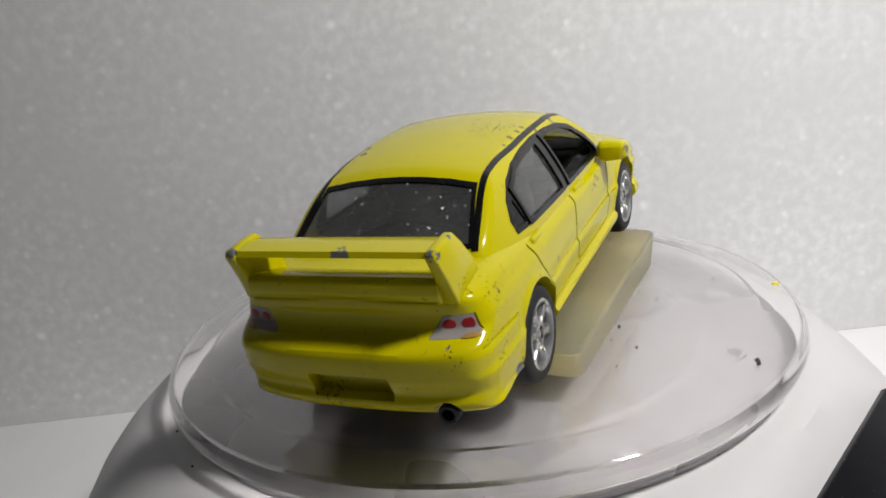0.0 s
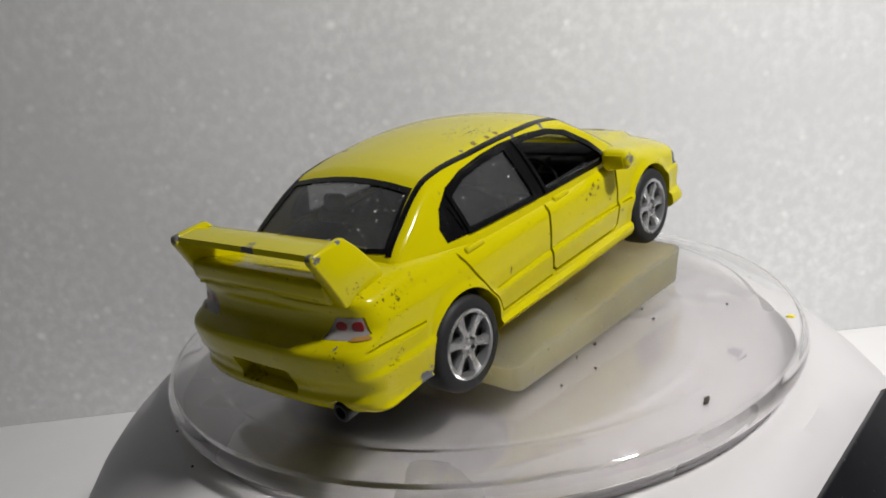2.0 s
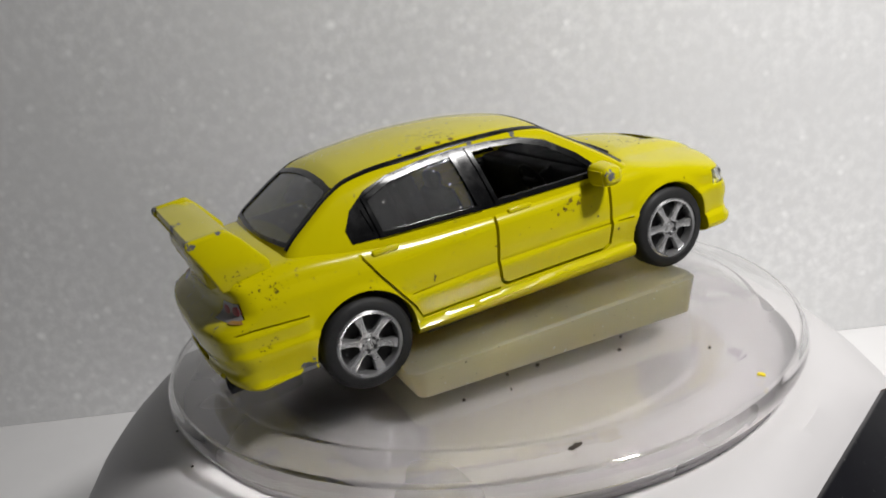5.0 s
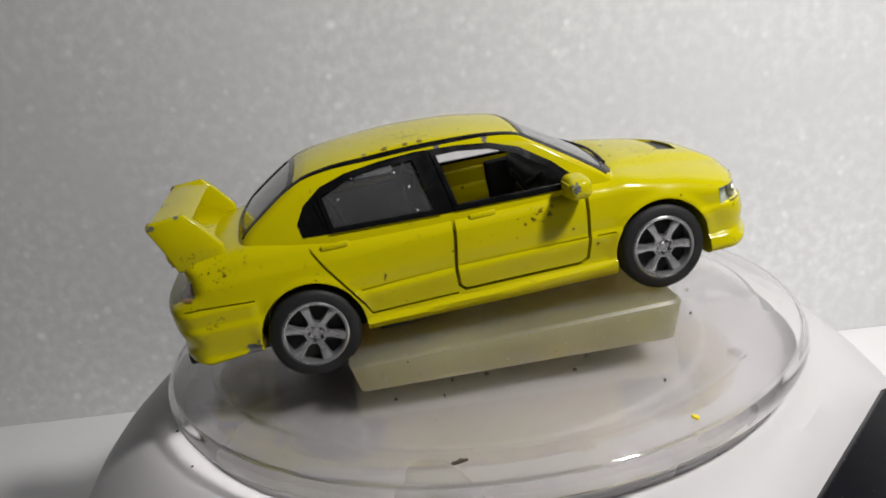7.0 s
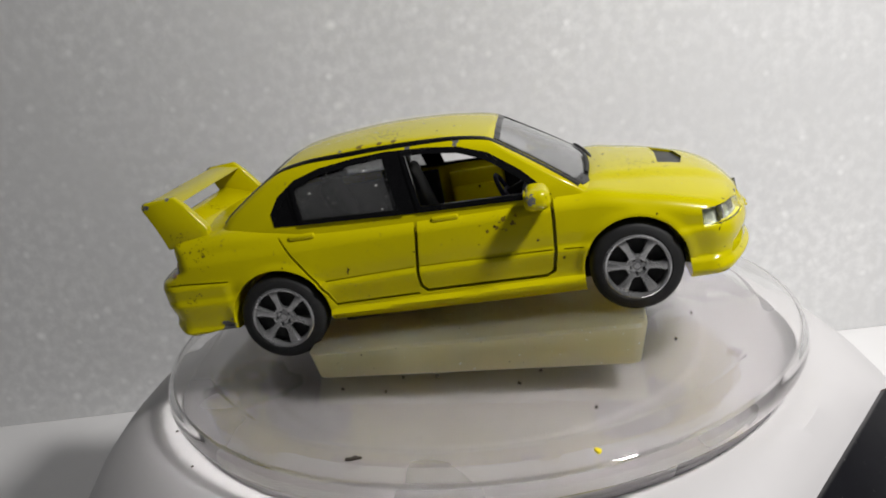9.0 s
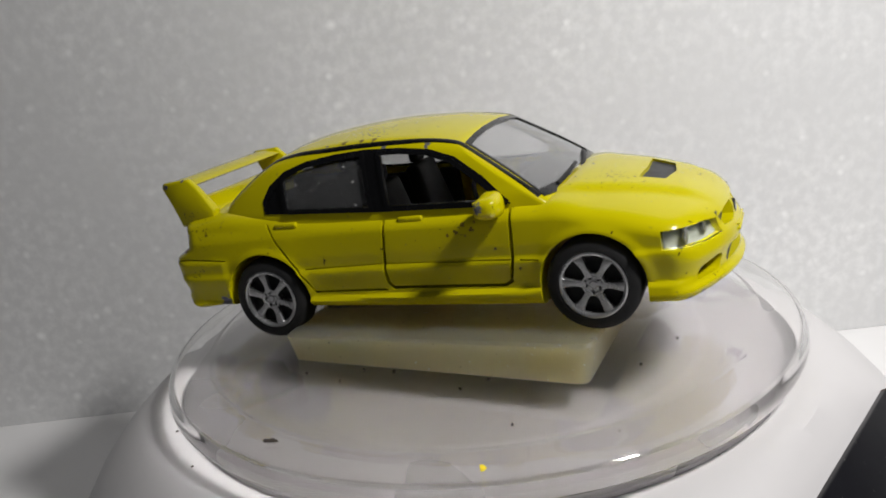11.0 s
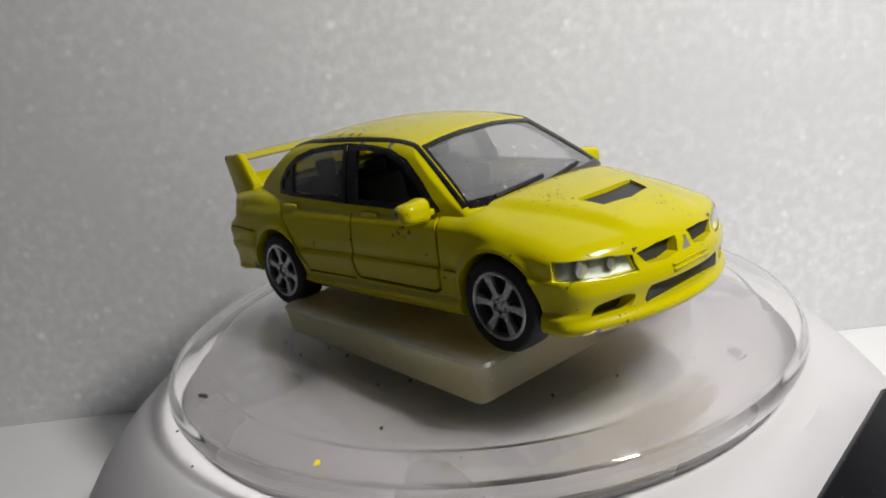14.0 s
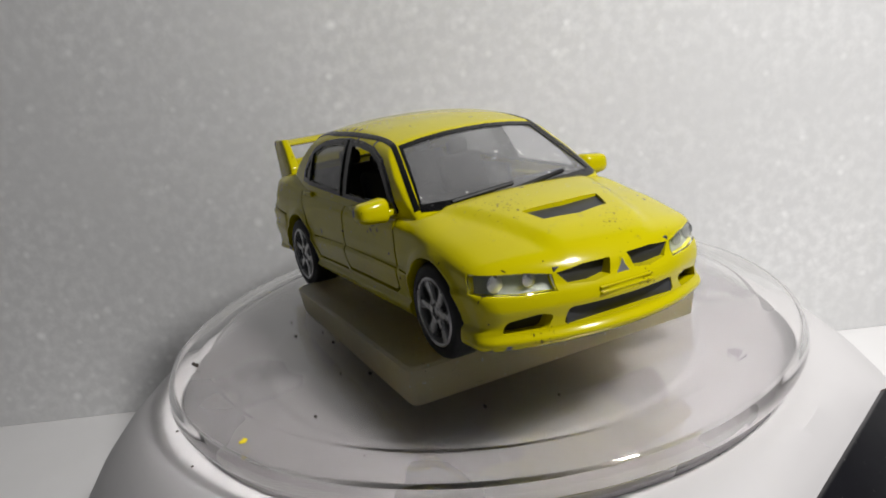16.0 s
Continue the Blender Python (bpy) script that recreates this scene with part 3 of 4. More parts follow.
def car_body():
    arch = []
    for cx, cz, r in ((-30.5, 7.4, 8.7), (30.5, 7.4, 8.5)):
        for s in (-1, 1):
            ring = [(cx + r * math.cos(k * math.pi / 20), cz + r * math.sin(k * math.pi / 20)) for k in range(21)]
            ring += [(cx - r, -2), (cx + r, -2)]
            arch.append(prism(ring, 1, *sorted((s * 11, s * 30))))
    inner = box(-27, 20, -17.6, 17.6, 7, 30)
    steps = [("DIFFERENCE", c) for c in arch]
    steps += [("DIFFERENCE", inner)]
    steps += [("DIFFERENCE", prism(DOOR, 1, -30, -17.9)), ("DIFFERENCE", prism(DOOR, 1, 17.9, 30))]
    for s in (-1, 1):
        for h, x0, x1 in ((HEADLIGHT, 41.6, 60), (TAILLIGHT, -60, -47.7), (GRILLE_UP, 48, 60), (FOG, 42.5, 60)):
            poly = h if s < 0 else flip2(h)
            steps.append(("DIFFERENCE", prism(poly, 0, x0, x1)))
    steps.append(("DIFFERENCE", prism(INTAKE, 0, 48.5, 60)))
    steps.append(("DIFFERENCE", prism(rounded_poly([(-6.4, 8.4), (6.4, 8.4), (6.4, 12.4), (-6.4, 12.4)], 0.4), 0, -60, -50.9)))
    # joints of the rear doors and the lower mouldings
    for s in (-1, 1):
        y0, y1 = sorted((s * 19.0, s * 30))
        steps.append(("DIFFERENCE", line_prism([(-28.7, 23.2), (-28.4, 21.2), (-26.4, 17.6), (-23.6, 13.4), (-21.6, 10.4), (-20.6, 8.2), (-5.9, 8.0)], 0.45, 1, y0, y1)))
        y0, y1 = sorted((s * 19.85, s * 30))
        steps.append(("DIFFERENCE", line_prism([(-21.6, 12.6), (-6.2, 12.8)], 0.27, 1, y0, y1)))
        steps.append(("DIFFERENCE", line_prism([(19.2, 12.1), (22.4, 12.0)], 0.27, 1, y0, y1)))
        y0, y1 = sorted((s * 19.2, s * 30))
        steps.append(("DIFFERENCE", line_prism([(-52, 15.6), (-47, 15.7), (-38.6, 15.2)], 0.3, 1, y0, y1)))
    steps.append(("DIFFERENCE", prism([(-13.6 + 2.1 * math.cos(k * math.pi / 8), 6.3 + 2.1 * math.sin(k * math.pi / 8)) for k in range(16)], 0, -60, -47)))
    # hood scoop, sunk from above
    steps.append(("DIFFERENCE", prism([(37.0, -7.0), (41.0, -5.8), (42.0, 0), (41.0, 5.8), (37.0, 7.0), (37.4, 0)], 2, 18.0, 30)))
    body = part("body", cut(LOWER, steps), YELLOW, CAR, angle=38)
    for s in (-1, 1):
        poly = shrink(DOOR, 0.6)
        door = cut(LOWER, [("INTERSECT", prism(poly, 1, *sorted((s * 18.4, s * 30)))),
                           ("DIFFERENCE", line_prism([(-6, 12.8), (19.5, 12.15)], 0.34, 1, *sorted((s * 19.85, s * 30))))])
        d = part("front_door", door, YELLOW, CAR, angle=38)
        handle(d, 0.6, 20.1, s)
    for s in (-1, 1):
        handle(body, -24.2, 20.8, s)
    return body


def handle(parent, x, z, s):
    bm = box(-2.3, 2.3, -0.45, 0.45, -0.5, 0.5, 0.35)
    bmesh.ops.translate(bm, verts=bm.verts, vec=(x, s * (side_y(x, z, s) + 0.1), z))
    return part("door_handle", bm, YELLOW, parent)


def car_cabin():
    inner = cabin(-0.8, (40, 20, 16))
    wide = shrink(WINDOWS, 0.45)
    steps = [("DIFFERENCE", inner), ("DIFFERENCE", prism(wide, 1, -30, 30)),
             ("DIFFERENCE", prism(SCREEN, 0, 7, 45)), ("DIFFERENCE", prism(REAR_SCREEN, 0, -60, -24)),
             ("DIFFERENCE", box(-26.9, 19.9, -17.55, 17.55, 14, 21.2))]
    part("roof", cut(CABIN, steps), YELLOW, CAR, "yellow roof with rust stains and chipped edges", angle=38)


car_body()
car_cabin()


def tree_x(tree, y, z, s):
    hit = tree.ray_cast(Vector((60 * s, y, z)), Vector((-s, 0, 0)))
    return hit[0].x if hit[0] is not None else 0.0


def screen_sheet(name, poly, hole, s, off, thick, material, label=""):
    """A sheet cut to the outline (y, z), laid on the front (s = 1) or rear (s = -1) screen."""
    bm = bmesh.new()
    edges = []
    for loop in (poly, *hole):
        vs = [bm.verts.new((0, y, z)) for y, z in loop]
        edges += [bm.edges.new((vs[i], vs[(i + 1) % len(vs)])) for i in range(len(vs))]
    bmesh.ops.triangle_fill(bm, edges=edges, use_beauty=True, use_dissolve=False)
    for axis, lo, hi in ((1, -18, 18), (2, 20, 34)):
        k = lo
        while k < hi:
            no, co = [0, 0, 0], [0, 0, 0]
            no[axis], co[axis] = 1, k
            bmesh.ops.bisect_plane(bm, geom=list(bm.verts) + list(bm.edges) + list(bm.faces), plane_co=co, plane_no=no, dist=1e-5)
            k += 1.5
    for v in bm.verts:
        v.co.x = tree_x(TREE_CAB, v.co.y, v.co.z, s)
    tilt = Vector((0.62 * s, 0, 0.78))
    for v in bm.verts:
        v.co += tilt * off
    bmesh.ops.recalc_face_normals(bm, faces=bm.faces)
    ret = bmesh.ops.extrude_face_region(bm, geom=list(bm.faces))
    for v in [g for g in ret["geom"] if isinstance(g, bmesh.types.BMVert)]:
        v.co -= tilt * thick
    bmesh.ops.recalc_face_normals(bm, faces=bm.faces)
    return part(name, bm, material, CAR, label)


def car_glazing():
    for s in (-1, 1):
        part("window_trim", patch(WINDOWS, [PANE_QUARTER, PANE_REAR, OPEN_FRONT], s, 0.12, 0.5), BLACK_TRIM, CAR, "black painted window surround")
        part("rear_door_window", patch(shrink(PANE_REAR, -0.25), [], s, -0.15, 0.25), CAR_GLASS, CAR, "dusty clear plastic window")
        part("quarter_window", patch(shrink(PANE_QUARTER, -0.25), [], s, -0.1, 0.25), BLACK_TRIM, CAR)
        for pane in (PANE_REAR, OPEN_FRONT):
            part("window_frame", patch(shrink(pane, -0.75), [shrink(pane, -0.02)], s, 0.42, 0.5), BLACK_TRIM, CAR, "glossy black raised window frame")
    for name, poly, s in (("windscreen", SCREEN, 1), ("rear_window", REAR_SCREEN, -1)):
        screen_sheet(name, shrink(poly, 0.2), [], s, -0.1, 0.3, SCREEN_GLASS if s > 0 else CAR_GLASS, "dusty clear plastic screen")
        wide = 0.36
        screen_sheet(name + "_trim", shrink(poly, -0.15), [[(y, max(z, 22.45) if s > 0 else z) for y, z in shrink(poly, wide)]], s, 0.15, 0.4, BLACK_TRIM, "black painted screen surround")
    # black drip rails from the scuttle over the roof's edge to the rear window's foot
    f_rail = curve_of([-38.6, -34, -29, -25, -14, 0, 6, 9, 12, 16, 20, 23.4], [15.2, 14.55, 13.75, 13.5, 13.9, 13.9, 13.75, 13.9, 14.5, 15.6, 16.7, 17.5])
    for s in (-1, 1):
        path, ups = [], []
        for k in range(70):
            x = -38.4 + 61.6 * k / 69
            hit = TREE_CAB.ray_cast(Vector((x, s * float(f_rail(x)), 60)), Vector((0, 0, -1)))
            path.append(hit[0] + hit[1] * 0.06)
            ups.append(hit[1])
        ups = [sum((ups[min(max(i + d, 0), 69)] for d in (-2, -1, 0, 1, 2)), Vector()) for i in range(70)]
        part("drip_rail", strip(path, 1.0, 0.3, ups), BLACK_TRIM, CAR, "black roof-edge strip with yellow scratches")
    # wipers
    for y0, y1 in ((-12.0, -0.5), (-1.5, 10.5)):
        path = []
        for k in range(9):
            t = k / 8
            y, z = y0 + (y1 - y0) * t, 22.2 + 1.0 * t * (1.2 - 0.3 * t)
            path.append(Vector((tree_x(TREE_CAB, y, z, 1) + 0.35, y, z + 0.25)))
        part("wiper", strip(path, 0.65, 0.35, (0.62, 0, 0.78)), BLACK_PLASTIC, CAR)


def car_lamps():
    shallow = lower_body(-0.9, (60, 24, 16))
    thin = lower_body(-0.35, (60, 24, 16))
    for s in (-1, 1):
        poly = HEADLIGHT if s < 0 else flip2(HEADLIGHT)
        holder = part("headlight", cut(shallow, [("INTERSECT", prism(shrink(poly, 0.1), 0, 41.8, 60))]), REFLECTOR, CAR, "silver headlamp behind a clear lens", angle=30)
        part("lens", cut(LOWER, [("INTERSECT", prism(shrink(poly, 0.12), 0, 41.7, 60)), ("DIFFERENCE", thin)]), LENS, holder).visible_shadow = False
        for y, r in ((17.6, 1.25), (13.4, 1.05)):
            x = tree_x(TREE_LOW, s * y, 13.7, 1)
            bm = lathe([(0, 0.1), (r * 0.5, 0.15), (r, 0.75), (r, 0.9), (r * 0.85, 0.95), (0.0, 0.95)], 20)
            bmesh.ops.rotate(bm, verts=bm.verts, cent=(0, 0, 0), matrix=Euler((0, math.pi / 2, 0)).to_matrix())
            bmesh.ops.translate(bm, verts=bm.verts, vec=(x - 1.5, s * y, 13.7))
            part("reflector", bm, ALLOY, holder)
        poly = TAILLIGHT if s < 0 else flip2(TAILLIGHT)
        tail = part("tail_light", cut(LOWER, [("INTERSECT", prism(shrink(poly, 0.06), 0, -60, -47.9))]), LAMP_WHITE, CAR, "pale tail lamp with two red round lenses", angle=30)
        for y in (14.7, 17.1):
            hit = TREE_LOW.ray_cast(Vector((-80, s * y, 18.5)), Vector((1, 0, 0)))
            bm = lathe([(0, -0.06), (0.7, -0.04), (1.0, 0.02), (1.05, 0.5), (0, 0.5)], 20)
            turn = (-hit[1]).to_track_quat("Z", "Y").to_matrix()
            bmesh.ops.rotate(bm, verts=bm.verts, cent=(0, 0, 0), matrix=turn)
            bmesh.ops.translate(bm, verts=bm.verts, vec=hit[0])
            part("red_lens", bm, RED_LENS, tail)
        amber = [(-20.6, 17.1), (-20.6, 17.55), (-17.0, 17.4), (-16.4, 17.1)]
        part("amber_lens", cut(lower_body(0.06, (60, 24, 16)), [("INTERSECT", prism(amber if s < 0 else flip2(amber), 0, -60, -48.2))]), AMBER, tail)
    # dark backs of the openings
    for s in (-1, 1):
        part("grille", box(47.2, 48.8, *sorted((s * 1.2, s * 10.4)), 11.6, 15.0, 0.2), GRILLE, CAR)
        part("fog_recess", prism([(42.0, s * 11.2), (46.8, s * 11.2), (43.4, s * 18.4), (42.0, s * 18.4)], 2, 6.0, 9.4), GRILLE, CAR)
    part("lower_grille", box(47.4, 49.7, -9.6, 9.6, 6.6, 9.6, 0.2), GRILLE, CAR)
    mesh = box(-3.6, 3.6, -7.4, 7.4, -0.8, 0.0, 0.2)
    bmesh.ops.rotate(mesh, verts=mesh.verts, cent=(0, 0, 0), matrix=Euler((0, 0.24, 0)).to_matrix())
    bmesh.ops.translate(mesh, verts=mesh.verts, vec=(39.4, 0, 19.98))
    part("scoop_mesh", mesh, GRILLE, CAR)
    # maker's mark as a plain silver shape
    x = tree_x(TREE_LOW, 0, 13.0, 1)
    bm = prism([(-1.3, 12.1), (1.3, 12.1), (0.45, 13.3), (0, 14.4), (-0.45, 13.3)], 0, x - 0.4, x + 0.25)
    part("badge", bm, CHROME, CAR, "plain silver badge")
    # number plate frame under the grille
    bar = [box(50.9, 51.72, -4.6, 4.6, 10.2, 10.6, 0.15), box(50.9, 51.6, -4.6, 4.6, 11.0, 11.3, 0.12)]
    part("plate_holder", join(*bar), YELLOW, CAR)


def car_wing():
    blade = [(-52.2, 29.4), (-51.9, 30.2), (-49.0, 30.35), (-46.2, 29.9), (-45.4, 29.4), (-46.6, 28.9), (-49.5, 28.8)]
    wing = part("rear_wing", prism(blade, 1, -15.2, 15.2), YELLOW, CAR, "yellow rear wing with worn dark edges", angle=50)
    for s in (-1, 1):
        side = [(-52.4, 30.4), (-46.4, 30.7), (-44.6, 28.8), (-41.4, 24.4), (-41.4, 22.6), (-42.5, 21.8), (-49.4, 21.6), (-50.0, 23.4), (-50.8, 25.4), (-51.8, 27.6), (-52.7, 29.4)]
        bm = prism(side, 1, -0.75, 0.75)
        for v in bm.verts:
            lean = (v.co.z - 22.4) / 8.3
            wid = 1.0 + 0.5 * (1 - lean)
            v.co.y = v.co.y * wid + s * (15.7 - 0.3 * lean)
        bmesh.ops.bevel(bm, geom=list(bm.edges), offset=0.35, segments=2, profile=0.5, affect="EDGES")
        part("wing_upright", bm, YELLOW, wing, angle=50)
    # lip on the boot lid
    lip = [(-50.4, 22.4), (-51.0, 23.4), (-51.0, 25.2), (-50.2, 25.8), (-48.6, 25.6), (-43.0, 23.7), (-43.0, 22.4), (-50.8, 22.2)]
    bm = prism(lip, 1, -14.9, 14.9)
    bmesh.ops.bevel(bm, geom=list(bm.edges), offset=0.3, segments=2, profile=0.5, affect="EDGES")
    part("boot_lip", bm, YELLOW, CAR, angle=50)


def car_mirrors():
    for s in (-1, 1):
        u, quads = rounded_grid((2.0, 2.9, 1.9), 1.4, (5, 6, 5))
        p = u * np.array((2.0, 2.9, 1.9))
        p[:, 0] += -0.10 * p[:, 1] ** 2 * 0.5
        p[:, 2] *= 1 - 0.06 * p[:, 1] * 1
        p[:, 1] *= s
        bm = mesh_from(p + np.array((16.4, s * 22.4, 21.8)), quads)
        bmesh.ops.recalc_face_normals(bm, faces=bm.faces)
        house = part("wing_mirror", bm, YELLOW, CAR, "yellow door mirror with chipped rim", angle=60)
        part("mirror_arm", box(15.6, 17.6, *sorted((s * 18.6, s * 20.6)), 20.7, 21.8, 0.3), YELLOW, house)
        face = box(14.2, 14.55, *sorted((s * 20.4, s * 24.2)), 20.6, 23.0, 0.12)
        part("mirror_face", face, YELLOW, house)


def wheel():
    root = new("wheel")
    root.parent = CAR
    w = 2.6
    tyre = lathe([(5.45, w), (5.7, w + 0.15), (6.8, w + 0.05), (7.35, w - 0.35), (7.62, w - 0.9), (7.66, 0), (7.62, -w + 0.9), (7.1, -w), (5.5, -w), (5.45, w)], 64, "y")
    bmesh.ops.remove_doubles(tyre, verts=tyre.verts, dist=1e-4)
    part("tyre", tyre, RUBBER, root, "black rubber tyre")
    well = lathe([(0, 0.6), (4.9, 0.6), (5.3, 0.2), (5.3, -w + 0.3), (0, -w + 0.3)], 48, "y")
    part("wheel_back", well, DARK_WELL, root)
    ring = lathe([(5.55, w + 0.02), (5.25, w + 0.2), (4.95, w + 0.1), (4.8, w - 0.5), (4.85, 0.8), (5.45, 0.6), (5.55, w + 0.02)], 64, "y")
    bmesh.ops.remove_doubles(ring, verts=ring.verts, dist=1e-4)
    rim = part("rim", ring, ALLOY, root, "silver six-spoke rim")
    for k in range(6):
        bm = prism([(-0.8, 1.2), (0.8, 1.2), (0.62, 2.7), (0.85, 3.9), (1.1, 4.95), (-1.1, 4.95), (-0.85, 3.9), (-0.62, 2.7)], 1, w - 1.15, w - 0.1)
        for v in bm.verts:
            r = v.co.z
            if v.co.y > w - 0.5:
                v.co.x *= 0.72
                v.co.y -= 0.25 * (1 - abs(r - 3) / 3)
        bmesh.ops.bevel(bm, geom=list(bm.edges), offset=0.1, segments=2, profile=0.5, affect="EDGES")
        bmesh.ops.rotate(bm, verts=bm.verts, cent=(0, 0, 0), matrix=Euler((0, k * math.pi / 3, 0)).to_matrix())
        part("spoke", bm, ALLOY, rim)
    hub = lathe([(0, w - 0.4), (0.55, w - 0.4), (0.7, w - 0.5), (1.5, w - 0.52), (1.6, w - 0.25), (1.85, w - 0.25), (1.95, w - 0.6), (1.95, 0.6), (0, 0.6)], 32, "y")
    part("hub", hub, ALLOY, rim)
    for k in range(5):
        a = 2 * math.pi * k / 5 + 0.3
        nut = lathe([(0, w - 0.32), (0.24, w - 0.32), (0.32, w - 0.42), (0.32, w - 0.6), (0, w - 0.6)], 10, "y")
        bmesh.ops.translate(nut, verts=nut.verts, vec=(1.2 * math.cos(a), 0, 1.2 * math.sin(a)))
        part("wheel_nut", nut, BLACK_PLASTIC, rim)
    return root


def car_wheels():
    first = wheel()
    turns = ((-30.5, -1, 11), (30.5, -1, 24), (-30.5, 1, 40), (30.5, 1, 5))
    poses = []
    for x, s, roll in turns:
        m = pose(x * MM, s * 17.9 * MM, 7.3 * MM) @ pose(0, 0, 0, 0, 0, 0 if s > 0 else 180) @ pose(0, 0, 0, 0, roll, 0)
        poses.append(m)
    for m in poses[1:]:
        copy_thing(first, m)
    first.matrix_basis = poses[0]


def car_inside():
    part("chassis", join(box(-41, 44, -14.0, 14.0, 4.4, 7.2, 0.5), box(-20, 20, -18.5, 18.5, 4.4, 7.4, 0.4)), BLACK_PLASTIC, CAR)
    for x in (-3.4, -19.5):
        for y in (-8.5, 8.5):
            seat = part("seat", join(box(x - 3.5, x + 6.5, y - 5, y + 5, 7.0, 13.5, 1.2)), SEAT, CAR)
            back = box(-1.6, 1.6, -4.8, 4.8, 0, 13.5, 1.1)
            bmesh.ops.rotate(back, verts=back.verts, cent=(0, 0, 0), matrix=Euler((0, -0.28, 0)).to_matrix())
            bmesh.ops.translate(back, verts=back.verts, vec=(x - 2.0, y, 12.0))
            part("backrest", back, SEAT, seat)
            rest = box(-1.0, 1.0, -2.2, 2.2, 0, 3.0, 0.8)
            bmesh.ops.translate(rest, verts=rest.verts, vec=(x - 5.9, y, 25.0))
            part("head_rest", rest, SEAT, seat)
    part("dashboard", join(box(13.5, 21.5, -16.8, 16.8, 14, 21.9, 1.2), box(17, 24.0, -15.5, 15.5, 20.4, 22.4, 0.5)), SEAT, CAR)
    tub = join(box(-27, 20, -17.5, 17.5, 7.0, 8.2), box(-27.2, -26.6, -17.5, 17.5, 7.5, 23), box(-26.8, -4.4, -17.58, -16.6, 7, 21.6), box(-26.8, -4.4, 16.6, 17.58, 7, 21.6), box(15.6, 19.9, -17.58, -16.6, 7, 20.8), box(15.6, 19.9, 16.6, 17.58, 7, 20.8))
    part("cabin_tub", tub, SEAT, CAR)
    liner = cut(cabin(-0.83, (40, 20, 16)), [("DIFFERENCE", cabin(-1.1, (40, 20, 16))), ("DIFFERENCE", prism(shrink(WINDOWS, 0.7), 1, -30, 30)),
                ("DIFFERENCE", prism(SCREEN, 0, 6, 45)), ("DIFFERENCE", prism(REAR_SCREEN, 0, -60, -23)), ("INTERSECT", box(-50, 40, -30, 30, 32.4, 40))])
    part("headliner", liner, SEAT, CAR)
    part("sill_strip", box(-4.2, 16.5, -18.3, -15.0, 20.5, 21.1, 0.2), SEAT, CAR)
    for d in (-1, 1):
        part("door_panel", join(box(-2.4, 9.0, *sorted((d * 15.6, d * 17.7)), 9.5, 17.6, 0.9), box(-2.4, 9.0, *sorted((d * 16.2, d * 17.7)), 17.0, 20.6 if d > 0 else 20.2, 0.6)), YELLOW, CAR)
        part("kick_panel", box(9.2, 15.5, *sorted((d * 15.4, d * 17.8)), 8.5, 21.0, 0.4), SEAT, CAR)
    part("parcel_shelf", box(-38, -27.5, -14.5, 14.5, 21.5, 23.8, 0.4), SEAT, CAR)
    bm = bmesh.new()
    rings = []
    for i in range(28):
        a = 2 * math.pi * i / 28
        ring = []
        for j in range(8):
            b = 2 * math.pi * j / 8
            r = 3.6 + 0.42 * math.cos(b)
            ring.append(bm.verts.new((0.42 * math.sin(b), r * math.cos(a), r * math.sin(a))))
        rings.append(ring)
    for i in range(28):
        for j in range(8):
            bm.faces.new((rings[i][j], rings[i][(j + 1) % 8], rings[(i + 1) % 28][(j + 1) % 8], rings[(i + 1) % 28][j]))
    bm = join(bm, box(-0.3, 0.4, -3.5, 3.5, -0.5, 0.5, 0.1), box(0, 4.5, -0.5, 0.5, -0.5, 0.5, 0.2))
    bmesh.ops.rotate(bm, verts=bm.verts, cent=(0, 0, 0), matrix=Euler((0, -0.4, 0)).to_matrix())
    bmesh.ops.translate(bm, verts=bm.verts, vec=(10.6, -8.2, 20.2))
    part("steering_wheel", bm, SEAT, CAR)
    pipe = lathe([(0.95, 0.2), (0.95, -4), (1.45, -4), (1.5, 0.0), (1.3, 0.25), (0.95, 0.2)], 28)
    bmesh.ops.rotate(pipe, verts=pipe.verts, cent=(0, 0, 0), matrix=Euler((0, -math.pi / 2, 0)).to_matrix())
    bmesh.ops.translate(pipe, verts=pipe.verts, vec=(-51.9, -13.6, 6.3))
    part("exhaust", pipe, BLACK_PLASTIC, CAR, "black exhaust tip")


car_glazing()
car_lamps()
car_wing()
car_mirrors()
car_wheels()
car_inside()

# ---- flakes and dust lying on the plate ----


def flake(x, y, lx, ly, turn, material, label):
    rng = random.Random(int(abs(x * 100)))
    poly = [(lx / 2 * math.cos(a) * rng.uniform(0.75, 1.2), ly / 2 * math.sin(a) * rng.uniform(0.6, 1.3)) for a in [k * math.pi / 5 for k in range(10)]]
    bm = prism(poly, 2, 0.02, 0.22)
    for v in bm.verts:
        if v.co.z > 0.1:
            v.co.z += rng.uniform(0, 0.25)
            v.co.xy *= 0.85
    ob = tagged(part("flake", bm, material), label, "flake", group="flakes on the plate")
    return ob, pose(x * MM, y * MM, (-0.2 if math.hypot(x, y) > 52.3 else 0.0) * MM, 0, 0, turn)


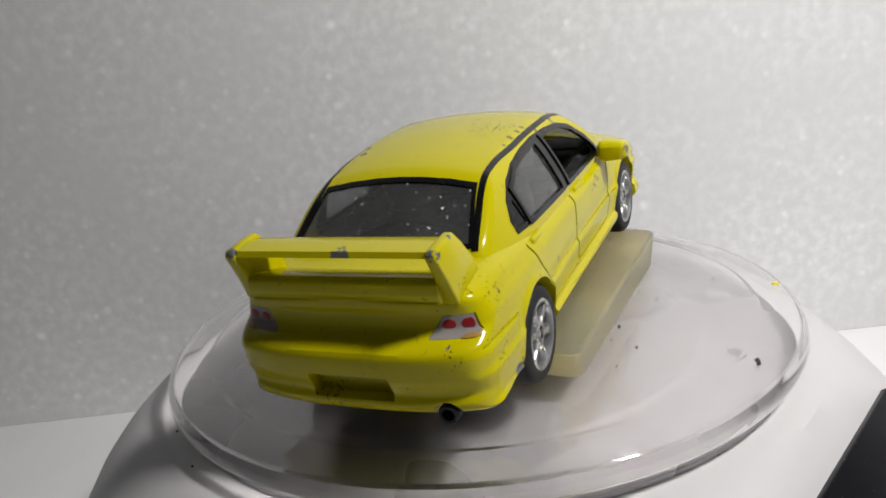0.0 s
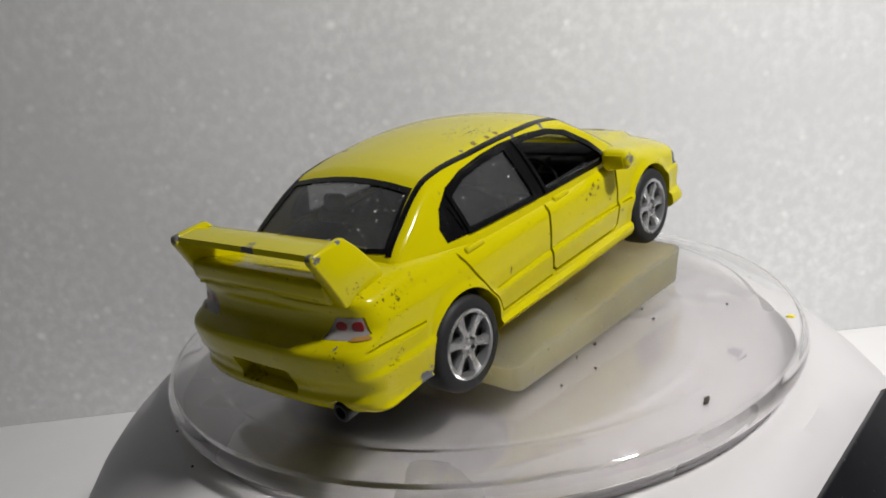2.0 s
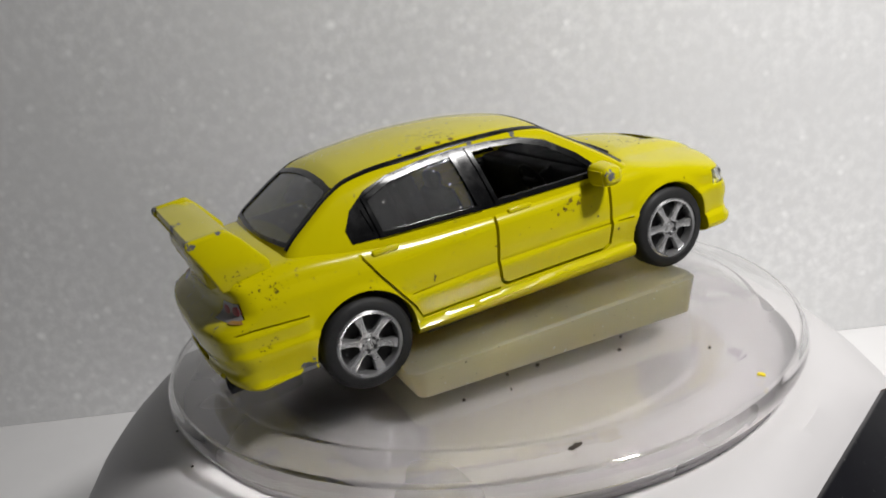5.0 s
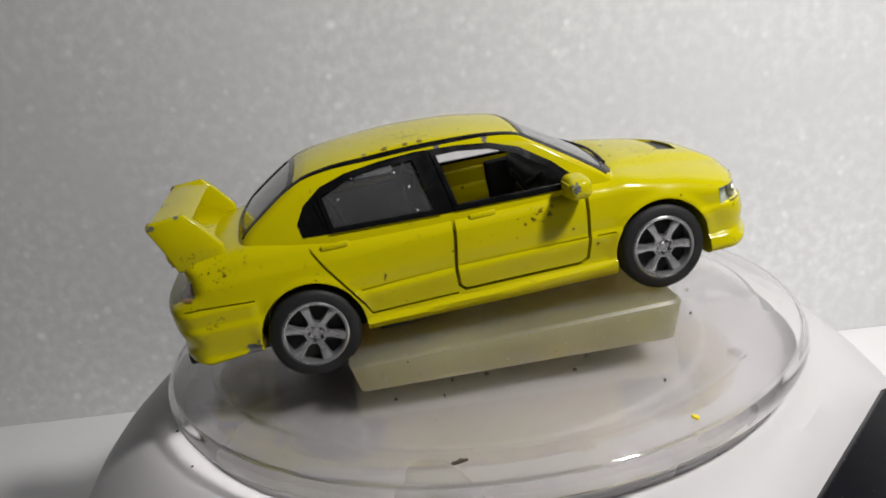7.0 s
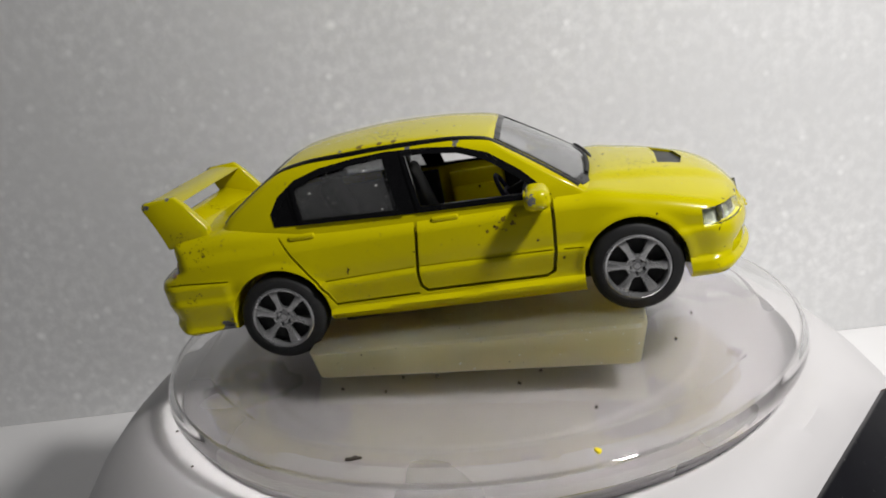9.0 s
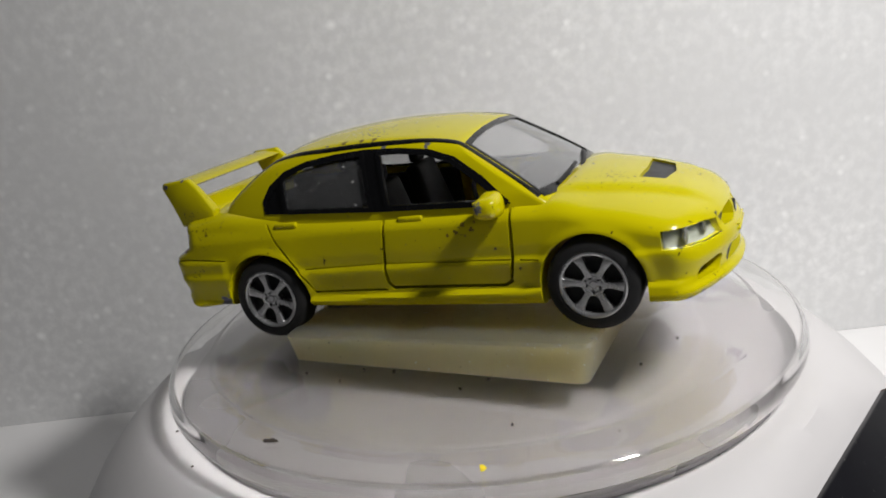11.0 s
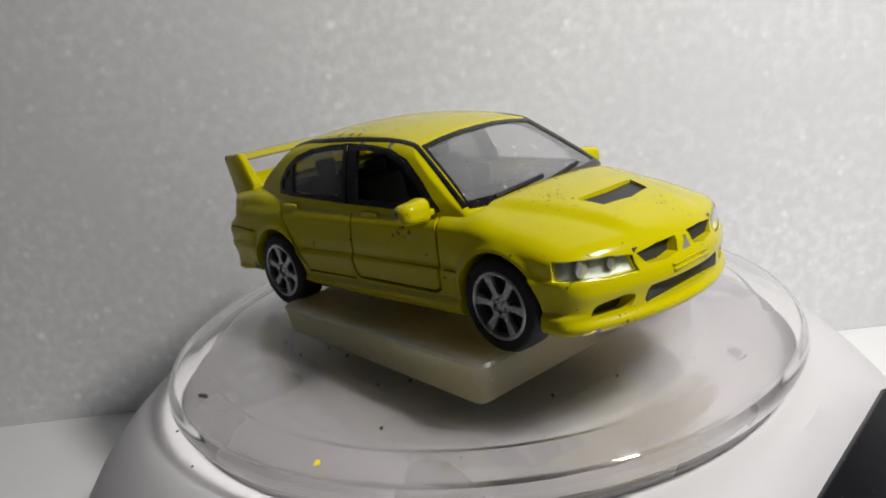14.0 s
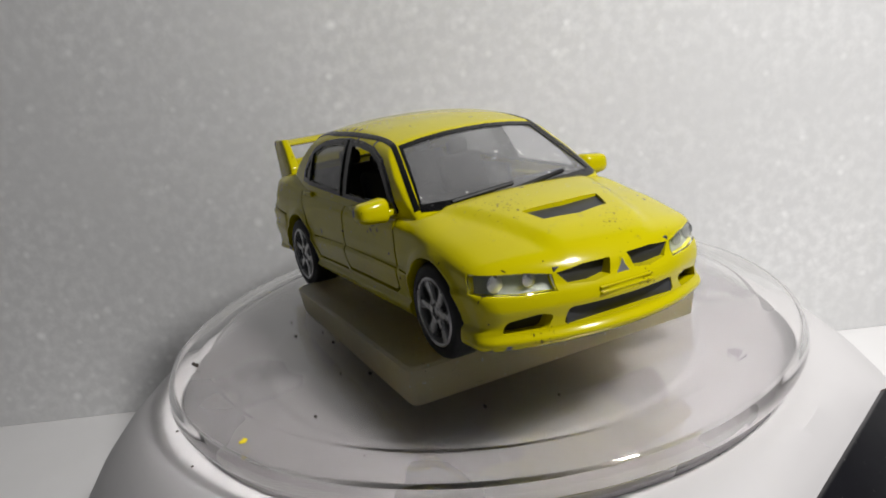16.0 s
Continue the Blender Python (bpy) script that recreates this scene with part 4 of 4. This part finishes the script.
FLAKES = [flake(-12.7, -53.9, 2.6, 0.9, 12, DIRT, "dark brown curled dirt flake on the clear plate"),
          flake(21.7, -53.4, 1.0, 1.6, 30, YELLOW_FLAKE, "tiny yellow paint flake on the clear plate")]
FLAKES += [flake(x, y, lx, ly, turn, DIRT, "tiny dark crumb beside the resin block") for x, y, lx, ly, turn in
           ((-4.1, -29.4, 0.8, 0.5, 0), (13.2, -28.9, 0.8, 0.45, 20), (-9.9, -29.5, 0.5, 0.3, 5), (-19.6, -32.9, 0.7, 0.25, 10), (-11.9, -34.4, 0.5, 0.3, 70), (9.9, -33.1, 0.7, 0.4, -20),
            (21.8, -41.7, 0.6, 0.4, 40), (-25.5, 3.0, 0.6, 0.4, 80), (-25.4, -14.0, 0.5, 0.4, 10), (36.0, -19.0, 0.7, 0.4, 30), (40.0, -8.0, 0.5, 0.4, 0))]


def dust():
    rng = random.Random(5)
    bm = bmesh.new()
    for k in range(150):
        r, a = 58 * math.sqrt(rng.uniform(0.2, 1)), rng.uniform(0, 2 * math.pi)
        s = rng.choice((0.07, 0.09, 0.12, 0.17))
        x, y = r * math.cos(a), r * math.sin(a)
        if -27 < x < 32 and -30 < y < 30:
            continue
        bmesh.ops.create_icosphere(bm, subdivisions=1, radius=s, matrix=Matrix.Translation((x, y, s * 0.4 - (0.2 if r > 52.3 else 0))) @ Matrix.Diagonal((1, rng.uniform(0.5, 1), 0.4, 1)))
    return tagged(part("dust", bm, DIRT), "scattered dark dust grains on the plate", "dust", kind="stuff")


DUST = dust()


def crumb(az, r, z, size):
    bm = prism([(size * math.cos(k * 1.05) * (1.6 if k % 3 == 0 else 0.8), size * math.sin(k * 1.05) * 0.5) for k in range(6)], 2, -0.1, 0.3)
    ob = tagged(part("crumb", bm, DIRT), "tiny dark crumb lying on the white turntable stand", "crumb", group="crumbs on the stand")
    a = radians(az)
    ob.matrix_basis = pose(r * math.cos(a) * MM, r * math.sin(a) * MM, z * MM, 0, 25, az)
    return ob


for az, r, z in ((203.5, 60.4, -7.68), (216.5, 61.2, -7.74), (307, 69.6, -12.1), (304, 58.2, -7.6), (301, 55.9, -7.6)):
    crumb(az, r, z, 0.14)


def motions():
    def spin(ob, rest):
        walk(ob, [(t, pose(0, 0, 0, 0, 0, a) @ rest) for t, a in TURN])

    still = Matrix.Identity(4)
    spin(PLATE, still)
    spin(BLOCK, still)
    spin(DUST, still)
    spin(CAR, CAR_REST)
    for ob, rest in FLAKES:
        spin(ob, rest)


motions()
